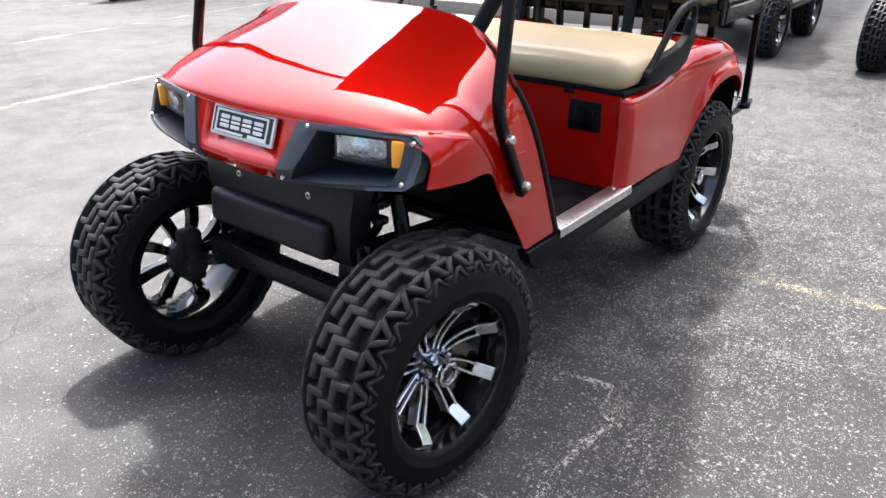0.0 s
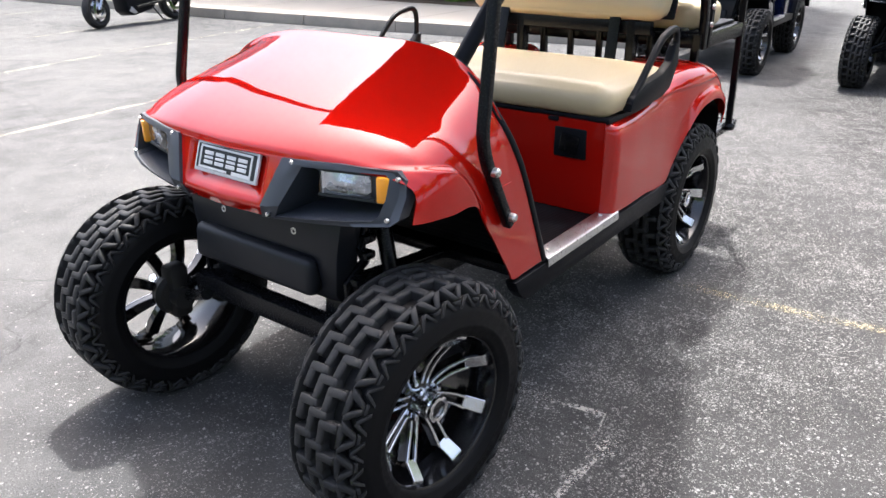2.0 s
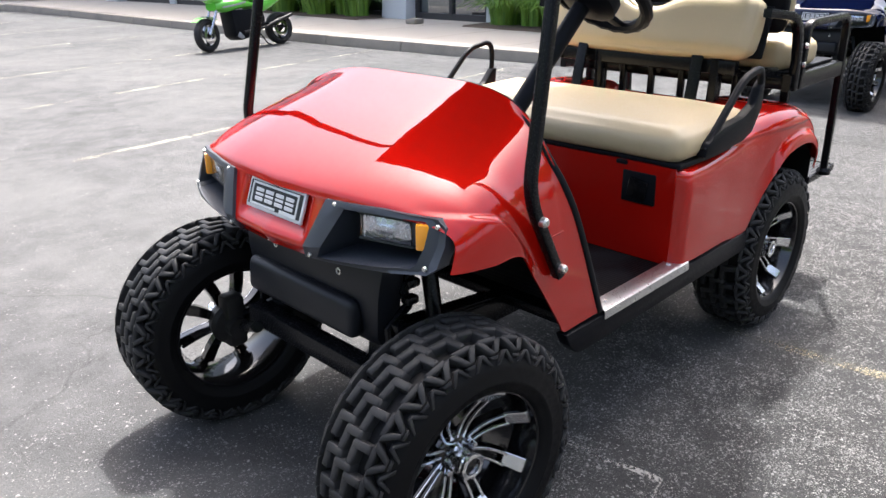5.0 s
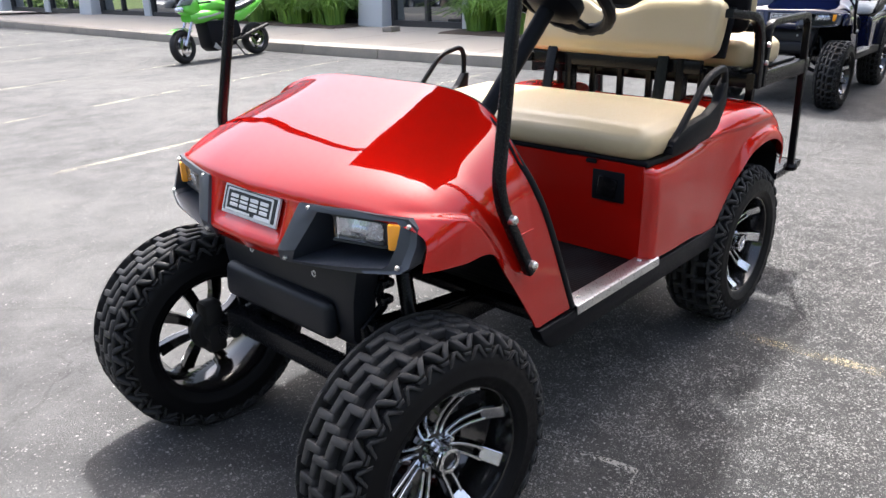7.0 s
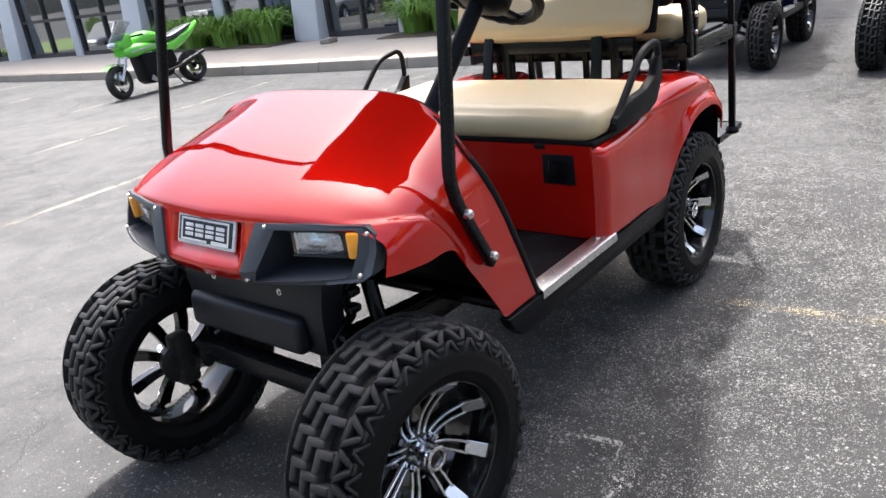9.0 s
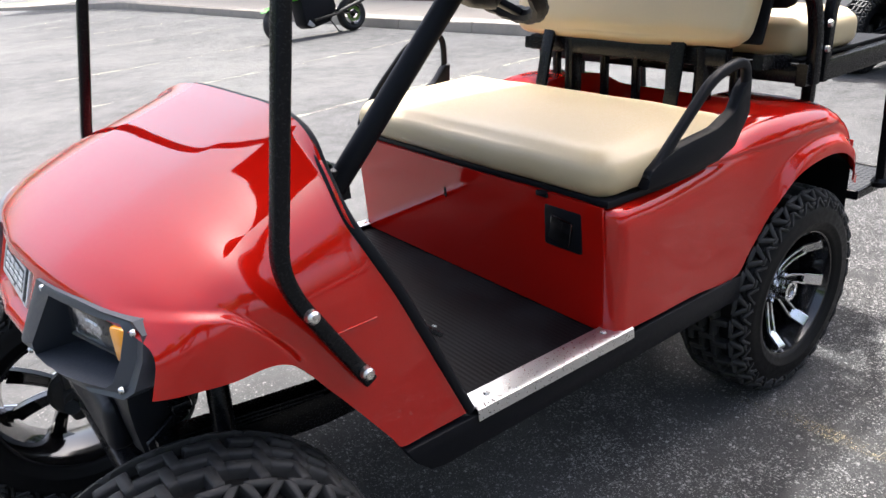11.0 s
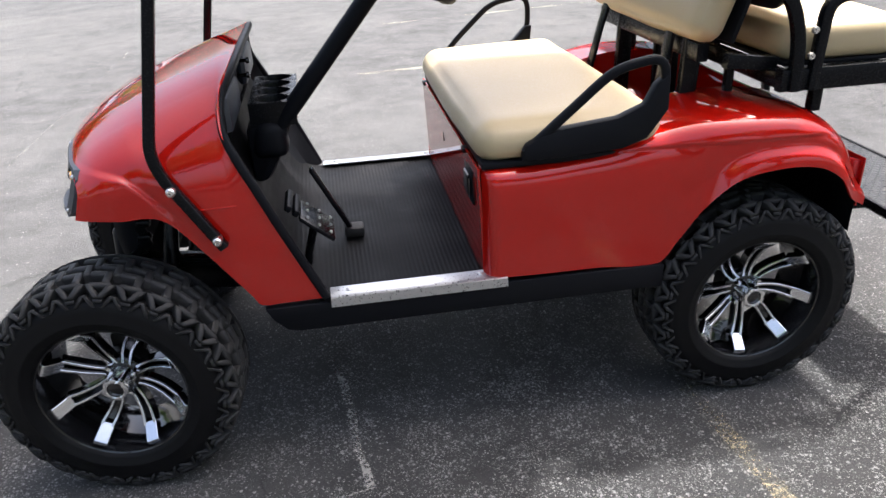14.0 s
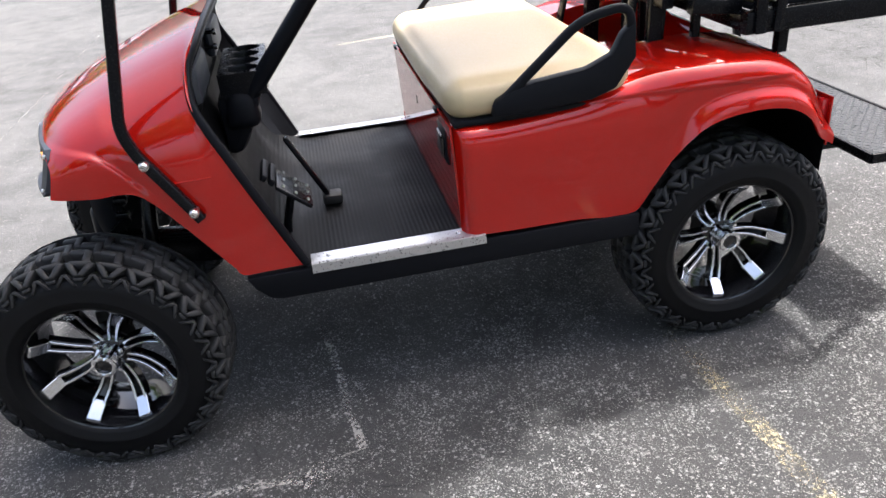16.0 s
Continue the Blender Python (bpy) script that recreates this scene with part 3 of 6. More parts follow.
def cowl_place(s, u):
    """The cowl's skin: s from nose to dash, u from the middle (0) to the lower edge (1) of one side."""
    xc, zc = curve(s, ((0, -0.078), (0.1, -0.068), (0.3, 0.012), (0.55, 0.13), (0.8, 0.275), (1, 0.358))), curve(s, ((0, 0.802), (0.1, 0.822), (0.3, 0.867), (0.55, 0.916), (0.8, 0.967), (1, 0.998)))
    xl, zl = curve(s, ((0, 0.024), (0.12, 0.052), (0.25, 0.09), (0.45, 0.178), (0.6, 0.243), (0.78, 0.308), (0.88, 0.342), (0.92, 0.360), (0.95, 0.410), (1, 0.503))), curve(s, ((0, 0.704), (0.25, 0.700), (0.45, 0.693), (0.6, 0.612), (0.78, 0.52), (0.88, 0.470), (0.92, 0.446), (0.95, 0.446), (1, 0.447)))
    w = curve(s, ((0, 0.470), (0.12, 0.485), (0.3, 0.497), (1, 0.498)))
    n = curve(s, ((0, 5.4), (0.35, 4.3), (1, 4.3)))
    t = u * math.pi / 2
    a, b = math.sin(t) ** (2 / n), math.cos(t) ** (2 / n)
    if u >= 1:
        a, b = 1.0, 0.0
    y, z = w * a, zl + (zc - zl) * b
    g0 = curve(a, ((0, 0), (0.42, 0.16), (0.74, 0.47), (0.92, 0.79), (1, 1)))
    g1 = curve(b, ((0, 1), (0.30, 0.5), (0.54, 0.117), (0.65, -0.076), (0.77, -0.23), (0.9, -0.21), (0.96, -0.09), (1, 0)))
    k = s**1.5
    x = xc + (xl - xc) * ((1 - k) * g0 + k * g1)
    x -= 0.34 * max(0.0, 0.802 - z) * (1 - smoothstep(0.0, 0.30, s))
    ridge = 0.222 - 0.04 * s
    over = y - ridge
    over = min(0.16, 0.5 * (over + math.sqrt(over * over + 0.00004)))
    z += (0.002 - 0.045 * over) * smoothstep(-0.05, 0.2, s) * (1 - 0.5 * smoothstep(0.85, 1, s)) * smoothstep(0.25, 0.6, b)
    # the fender below a crease that sweeps from the lamp down to the wheel arch stands proud
    line = curve(x, ((-0.10, 0.802), (0.02, 0.806), (0.10, 0.795), (0.13, 0.776), (0.16, 0.744), (0.20, 0.692), (0.24, 0.64)))
    y += 0.010 * smoothstep(line + 0.007, line - 0.007, z) * (1 - smoothstep(0.17, 0.24, x)) * smoothstep(0.30, 0.44, y)
    return x, y, z


def cowl(cart, paint, fine):
    bm = bmesh.new()
    nu, ns = (150, 110) if fine else (60, 44)
    us = [i / nu for i in range(nu + 1)]
    rows = []
    for s in [i / ns for i in range(ns + 1)]:
        right = [cowl_place(s, u) for u in us]
        rows.append([(x, -y, z) for x, y, z in right[::-1]] + [p for p in right[1:]])
    grid(bm, rows)
    thick(bm, 0.004)
    body = part("front_cowl", bm, paint, cart, angle=50)
    for k in (-1, 1):
        bm = bmesh.new()
        line = []
        for i in range(9):
            sx = 0.70 + 0.028 * i
            u = min((abs(cowl_place(sx, j / 4000)[2] - 0.704), j / 4000) for j in range(2000, 4000))[1]
            x, y, z = cowl_place(sx, u)
            line.append((x, k * (y + 0.0005), z))
        bar(bm, line, 0.005, 0.004, r=0.0015)
        part("panel_seam", bm, paint, body)
    return body


def fascia(cart, paint):
    bm = bmesh.new()
    rows = []
    for i in range(25):
        z = 0.803 - 0.134 * i / 24
        row = []
        for j in range(61):
            y = (-1 + 2 * j / 60) * (0.205 - 0.062 * i / 24)
            dent = 0.018 * (1 - smoothstep(0.112, 0.132, abs(y))) * smoothstep(0.706, 0.728, z) * (1 - smoothstep(0.793, 0.800, z))
            row.append((face(y, z) + 0.003 + dent, y, z))
        rows.append(row)
    grid(bm, rows)
    thick(bm, 0.004)
    return part("front_fascia", bm, paint, cart, angle=40)


def bezel(cart, sgn):
    outer = [(0.178, 0.805), (0.32, 0.809), (0.436, 0.804), (0.455, 0.788), (0.460, 0.755), (0.455, 0.712), (0.440, 0.699), (0.30, 0.686), (0.128, 0.670), (0.152, 0.735)]
    inner = [(0.232, 0.794), (0.32, 0.797), (0.415, 0.797), (0.424, 0.789), (0.424, 0.750), (0.416, 0.716), (0.405, 0.707), (0.30, 0.697), (0.178, 0.684), (0.204, 0.735)]
    fx = lambda y, z: face(y, z) - 0.006  # noqa: E731
    mid = lambda a, b: (a[0] + (b[0] - a[0]) / 2, a[1] + (b[1] - a[1]) / 2)  # noqa: E731
    loop = lambda pts: [q for a, b in zip(pts, pts[1:] + pts[:1]) for q in (a, mid(a, b))]  # noqa: E731
    o, i = loop(outer), loop(inner)
    bm = bmesh.new()
    rows = [[(fx(y, z) + 0.034, sgn * y, z) for y, z in o], [(fx(y, z), sgn * y, z) for y, z in o]]
    rows.append([(fx(y, z) - 0.002, sgn * (y * 0.5 + v * 0.5), z * 0.5 + w * 0.5) for (y, z), (v, w) in zip(o, i)])
    rows += [[(fx(y, z), sgn * y, z) for y, z in i], [(fx(y, z) + 0.006, sgn * y, z) for y, z in i]]
    cx, cz = 0.315, 0.748
    for d, k in ((0.045, 0.97), (0.09, 0.93)):
        rows.append([(max(fx(y, z) + d, nose(cx) + d - 0.01), sgn * (cx + (y - cx) * k), cz + (z - cz) * k) for y, z in i])
    vs = grid(bm, rows, closed=True)
    bm.faces.new(vs[-1])
    b = part("headlight_bezel", bm, BEZEL, cart, "dark grey plastic headlight surround", angle=30)
    # lamp and turn signal
    bm = bmesh.new()
    x0 = face(0.325, 0.765) + 0.017
    tilt = Euler((0, 0, -sgn * radians(15))).to_matrix()
    box(bm, (x0 + 0.036, sgn * 0.322, 0.764), (0.05, 0.134, 0.062), 0.008, tilt)
    part("lamp_housing", bm, BEZEL, b)
    bm = bmesh.new()
    rows = []
    for i in range(7):
        v = -1 + i / 3
        rows.append([tilt @ Vector((0.004 - 0.012 * (1 - u * u) * (1 - v * v) + 0.010, 0.058 * u, 0.024 * v)) + Vector((x0 - 0.002, sgn * 0.322, 0.764)) for u in [-1 + k / 5 for k in range(11)]])
    grid(bm, rows)
    part("reflector", bm, DULL_SILVER, b, "silvered lamp reflector")
    bm = bmesh.new()
    box(bm, (x0 + 0.000, sgn * 0.322, 0.764), (0.006, 0.122, 0.050), 0.003, tilt)
    lens = part("headlight_lens", bm, LENS, b, "clear fluted headlight lens")
    lens.visible_shadow = False
    for k in (-1, 1):
        bm = bmesh.new()
        box(bm, (x0 + 0.002, sgn * 0.322, 0.764 + k * 0.0275), (0.012, 0.130, 0.005), 0.002, tilt)
        part("lens_rim", bm, BADGE_DARK, b)
    bm = bmesh.new()
    box(bm, (x0 + 0.026, sgn * 0.406, 0.764), (0.03, 0.030, 0.056), 0.005, Euler((0, 0, -sgn * radians(25))).to_matrix())
    part("turn_signal", bm, AMBER, b, "amber turn signal")
    for y, z in ((0.206, 0.799), (0.440, 0.790), (0.434, 0.711), (0.156, 0.684)):
        bm = bmesh.new()
        lathe(bm, [(0.001, -0.003), (0.004, -0.003), (0.0055, 0.0), (0.0055, 0.003)], 10, "x")
        part("screw", bm, ZINC, b).matrix_basis = pose(fx(y, z) - 0.001, sgn * y, z)


def badge(cart):
    lean = Euler((0, radians(20), 0)).to_matrix()
    put = lambda y, z, d: Vector((-0.074, 0, 0.766)) + lean @ Vector((-d, y, z))  # noqa: E731
    bm = bmesh.new()
    box(bm, put(0, 0, 0), (0.008, 0.214, 0.070), 0.003, lean)
    b = part("badge", bm, BADGE_SILVER, cart, "silver and grey front badge")
    bm = bmesh.new()
    box(bm, put(0, 0.001, 0.0035), (0.004, 0.200, 0.056), 0.001, lean, seg=1)
    part("badge_field", bm, BADGE_DARK, b)
    for cy, cz, sy, sz in ((0, 0.0245, 0.178, 0.005), (-0.087, 0.0, 0.005, 0.044), (0.087, 0.0, 0.005, 0.044), (0.040, -0.0235, 0.098, 0.005), (-0.058, -0.0230, 0.062, 0.008)):
        bm = bmesh.new()
        box(bm, put(cy, cz, 0.006), (0.002, sy, sz), 0.0, lean)
        part("badge_border", bm, BADGE_SILVER, b)
    for cy in (0.058, 0.020, -0.019, -0.058):
        for dz, sz in ((0.0105, 0.0085), (0.0, 0.006), (-0.0105, 0.0085)):
            bm = bmesh.new()
            box(bm, put(cy, dz, 0.0062), (0.002, 0.031, sz), 0.001, lean, seg=1)
            part("badge_bar", bm, BADGE_SILVER, b)


def bumper(cart):
    bm = bmesh.new()
    rows = []
    for x, z, w in ((0.07, 0.668, 0.268), (0.012, 0.664, 0.272), (0.004, 0.655, 0.274), (-0.004, 0.60, 0.268), (-0.006, 0.572, 0.264), (-0.004, 0.53, 0.258), (0.004, 0.47, 0.246), (0.02, 0.448, 0.24), (0.08, 0.44, 0.235)):
        rows.append([(x + 0.06, -w + 0.004, z), (x + 0.03, -w, z), (x + 0.006, -w + 0.012, z), (x, -w + 0.04, z), (x, 0, z), (x, w - 0.04, z), (x + 0.006, w - 0.012, z), (x + 0.03, w, z), (x + 0.06, w - 0.004, z)])
    grid(bm, rows)
    thick(bm, 0.005)
    b = part("front_bumper", bm, BUMPER, cart, "black moulded plastic bumper", angle=40)
    bm = bmesh.new()
    box(bm, (-0.016, 0.012, 0.512), (0.05, 0.43, 0.095), 0.02, taper=(0.75, 0.985), seg=3)
    part("bumper_pad", bm, BUMPER, b)
    for y in (-0.125, 0.125):
        bm = bmesh.new()
        lathe(bm, [(0.004, -0.002), (0.006, -0.004), (0.0085, -0.003), (0.009, 0.004)], 14, "x")
        part("screw", bm, ZINC, b).matrix_basis = pose(-0.006, y, 0.607)


def dash(cart):
    # black edge trim that follows the cowl's rear edge
    bm = bmesh.new()
    near = [Vector(cowl_place(1, u)) for u in [i / 44 for i in range(45)]]
    line = [Vector((p.x, -p.y, p.z)) for p in near[::-1]] + near[1:]
    rise = [smoothstep(0.78, 0.93, p.z) for p in line]
    sweep(bm, [Vector((p.x + 0.008 - 0.002 * k, p.y * (0.99 - 0.004 * k), p.z - 0.0085 * k)) for p, k in zip(line, rise)], rect(0.021, 0.021, 0.008, 3), up=(1, 0, 0), scale=[1 - 0.22 * k for k in rise])
    part("edge_trim", bm, TRIM, cart, "black rubber edge trim", angle=60)
    # inner dash face, set back from the trim
    bm = bmesh.new()
    rows = []
    for k, d in ((0.985, 0.0), (0.96, 0.012), (0.90, -0.03), (0.80, -0.045)):
        rows.append([(p.x + d, p.y * k, 0.447 + (p.z - 0.447) * (k if p.z > 0.5 else 1)) for p in line])
    grid(bm, rows)
    part("dash_rim", bm, TRIM, cart)
    bm = bmesh.new()
    inner = [(p.y * 0.93, 0.70 + (p.z - 0.70) * 0.93, p.x) for p in line if p.z > 0.70]
    grid(bm, [[(x - 0.03, y, z) for y, z, x in inner], [(0.315, y * 0.5, 0.70 + (z - 0.70) * 0.6) for y, z, x in inner], [(0.30, 0.0, 0.72) for _ in inner]])
    d = part("dash_panel", bm, TRIM, cart, "black plastic dashboard")
    # glove openings and cup holder tray
    for y in (-0.24, 0.24):
        bm = bmesh.new()
        box(bm, (0.330, y, 0.875), (0.03, 0.24, 0.09), 0.015)
        part("glove_box", bm, BEZEL, d)
    # four-cup tray on a block that runs down to the column
    bm = bmesh.new()
    slab(bm, [(0.350, 0.80), (0.468, 0.80), (0.455, 0.765), (0.425, 0.70), (0.392, 0.645), (0.352, 0.64)], lambda a, b: (a, -0.200, b), (0, 0.19, 0), 0.02)
    tray = part("cup_tray", bm, TRIM, d, "black plastic cup holder tray")
    x0, x1, y0, pitch, top = 0.366, 0.484, -0.197, 0.078, 0.856
    bm = bmesh.new()
    for i in range(4):
        cx, cy, k = (x0 + x1) / 2, y0 + pitch * (i + 0.5), 28
        rim, mouth, well, edge = [], [], [], []
        corner = math.atan2(pitch, x1 - x0)
        for t in sorted([2 * math.pi * j / k for j in range(k)] + [corner, math.pi - corner, math.pi + corner, 2 * math.pi - corner]):
            c, s = math.cos(t), math.sin(t)
            f = min((x1 - x0) / 2 / max(abs(c), 1e-6), pitch / 2 / max(abs(s), 1e-6))
            edge.append((cx + f * c, cy + f * s, top - 0.001))
            rim.append((cx + 0.046 * c, cy + 0.0365 * s, top + 0.002))
            mouth.append((cx + 0.043 * c, cy + 0.0335 * s, top - 0.003))
            well.append((cx + 0.036 * c, cy + 0.029 * s, top - 0.055))
        vs = grid(bm, [edge, rim, mouth, well], closed=True)
        bm.faces.new(vs[-1])
    for a, b, c in ((x0, x0, 1), (x1, x1, 1)):
        grid(bm, [[(a, y0, top - 0.001), (a, y0 + 4 * pitch, top - 0.001)], [(a, y0, 0.795), (a, y0 + 4 * pitch, 0.795)]])
    for y in (y0, y0 + 4 * pitch):
        grid(bm, [[(x0, y, top - 0.001), (x1, y, top - 0.001)], [(x0, y, 0.795), (x1, y, 0.795)]])
    part("cup_holder", bm, STEEL, tray, "black four-cup holder", angle=40)
    for y, z in ((-0.02, 0.93), (-0.06, 0.90)):
        bm = bmesh.new()
        lathe(bm, [(0.001, 0.03), (0.008, 0.03), (0.009, 0.022), (0.005, 0.02), (0.005, 0.0)], 12, "x")
        part("switch_knob", bm, GLOSS_BLACK, d).matrix_basis = pose(0.34, y, z)


def floor_parts(cart):
    bm = bmesh.new()
    line = [(0.325, 0.80), (0.34, 0.72), (0.36, 0.64), (0.40, 0.54), (0.45, 0.472), (0.50, 0.445), (0.55, 0.437), (0.93, 0.437)]
    grid(bm, [[(p.x, (0.486 - 0.018 * (1 - smoothstep(0.46, 0.52, p.y)) - 0.10 * smoothstep(0.56, 0.78, p.y)) * (-1 + j / 4), p.y) for j in range(9)] for p in rounded([(x, z, 0) for x, z in line], 0.03, 3)])
    thick(bm, 0.012)
    part("floor_mat", bm, MAT, cart, "black ribbed rubber floor mat", angle=60)
    for s in (-1, 1):
        bm = bmesh.new()
        slab(bm, [(0.362, 0.436), (1.372, 0.431), (1.372, 0.367), (0.440, 0.365), (0.410, 0.372), (0.380, 0.402)], lambda a, b: (a, s * 0.5045, b), (0, -s * 0.034, 0), 0.004)
        part("side_rail", bm, TRIM, cart, "black plastic side rail")
        bm = bmesh.new()
        x0, x1 = 0.521, 0.959
        sec = [(-0.456, 0.4505), (-0.499, 0.4505), (-0.5080, 0.447), (-0.5095, 0.424)]
        grid(bm, [[(x, -s * y, z) for y, z in sec] for x in (x0, x1)])
        thick(bm, 0.002)
        p = part("sill_plate", bm, ALUMINIUM, cart, "brushed aluminium sill plate")
        for x in (0.566, 0.895):
            bm = bmesh.new()
            lathe(bm, [(0.001, 0.004), (0.006, 0.003), (0.008, 0.0)], 12, "z")
            part("screw", bm, ZINC, p).matrix_basis = pose(x, s * 0.478, 0.451)
    # pedals: brake and accelerator on the driver's side
    bm = bmesh.new()
    lean = Euler((0, radians(40), 0)).to_matrix()
    at = Vector((0.505, -0.32, 0.575))
    box(bm, at, (0.105, 0.125, 0.012), 0.005, lean)
    brake = part("brake_pedal", bm, STEEL, cart, "black brake pedal with studded pad")
    for i in range(3):
        for j in range(3):
            bm = bmesh.new()
            lathe(bm, [(0.001, 0.004), (0.004, 0.004), (0.005, 0.0)], 8, "z")
            part("stud", bm, ZINC, brake).matrix_basis = Matrix.Translation(at + lean @ Vector((-0.035 + 0.035 * i, -0.045 + 0.045 * j, 0.008))) @ lean.to_4x4()
    bm = bmesh.new()
    tube(bm, [(0.50, -0.32, 0.575), (0.475, -0.32, 0.49), (0.47, -0.32, 0.45)], 0.011, 10)
    part("brake_arm", bm, STEEL, brake)
    for k in (-0.066, -0.088):
        bm = bmesh.new()
        box(bm, at + lean @ Vector((k, 0, 0.006)), (0.016, 0.118, 0.018), 0.004, lean)
        part("parking_pad", bm, TRIM, brake)
    bm = bmesh.new()
    box(bm, (0.547, -0.13, 0.548), (0.225, 0.032, 0.014), 0.005, Euler((0, radians(64), 0)).to_matrix())
    acc = part("accelerator_pedal", bm, STEEL, cart, "long black accelerator pedal")
    bm = bmesh.new()
    box(bm, (0.600, -0.13, 0.452), (0.055, 0.055, 0.03), 0.008)
    part("pedal_hinge", bm, GREASE, acc)


def steering(cart):
    hub, base = Vector((0.742, -0.243, 1.165)), Vector((0.388, -0.165, 0.73))
    d = (hub - base).normalized()
    bm = bmesh.new()
    tube(bm, [base, hub - d * 0.02], 0.0225, 20)
    col = part("steering_column", bm, TRIM, cart, "black steering column")
    bm = bmesh.new()
    box(bm, base + Vector((0.02, 0, 0.03)), (0.10, 0.11, 0.10), 0.03, taper=(0.75, 0.8), seg=3)
    part("column_boot", bm, TRIM, col)
    turn = d.to_track_quat("Z", "Y").to_matrix().to_4x4()
    turn.translation = hub
    bm = bmesh.new()
    rings = []
    for i in range(48):
        t = 2 * math.pi * i / 48
        grip = 0.0155 + 0.0025 * (i % 2)
        rings.append([((0.155 + grip * math.cos(a)) * math.cos(t), (0.155 + grip * math.cos(a)) * math.sin(t), 0.035 + grip * math.sin(a)) for a in [2 * math.pi * k / 10 for k in range(10)]])
    grid(bm, rings + [rings[0]], closed=True)
    bmesh.ops.remove_doubles(bm, verts=bm.verts, dist=1e-5)
    bmesh.ops.transform(bm, matrix=turn, verts=bm.verts)
    w = part("steering_wheel", bm, TRIM, cart, "black ribbed steering wheel")
    bm = bmesh.new()
    for a in (20, 160, 270):
        t = radians(a)
        bar(bm, [(0.03 * math.cos(t), 0.03 * math.sin(t), 0.01), (0.15 * math.cos(t), 0.15 * math.sin(t), 0.034)], 0.034, 0.014)
    bmesh.ops.transform(bm, matrix=turn, verts=bm.verts)
    part("wheel_spokes", bm, TRIM, w)
    bm = bmesh.new()
    lathe(bm, [(0.001, -0.02), (0.05, -0.02), (0.085, 0.0), (0.085, 0.03), (0.06, 0.045), (0.001, 0.05)], 20, "z")
    bmesh.ops.transform(bm, matrix=turn, verts=bm.verts)
    part("wheel_hub", bm, TRIM, w)


# ---- rear body, seats, rails ----
def body_bottom(x):
    return curve(x, ((0.90, 0.448), (1.20, 0.440), (1.36, 0.436), (1.405, 0.498), (1.455, 0.583), (1.52, 0.646), (1.615, 0.672), (1.735, 0.668), (1.80, 0.634), (1.855, 0.567), (1.90, 0.54)))


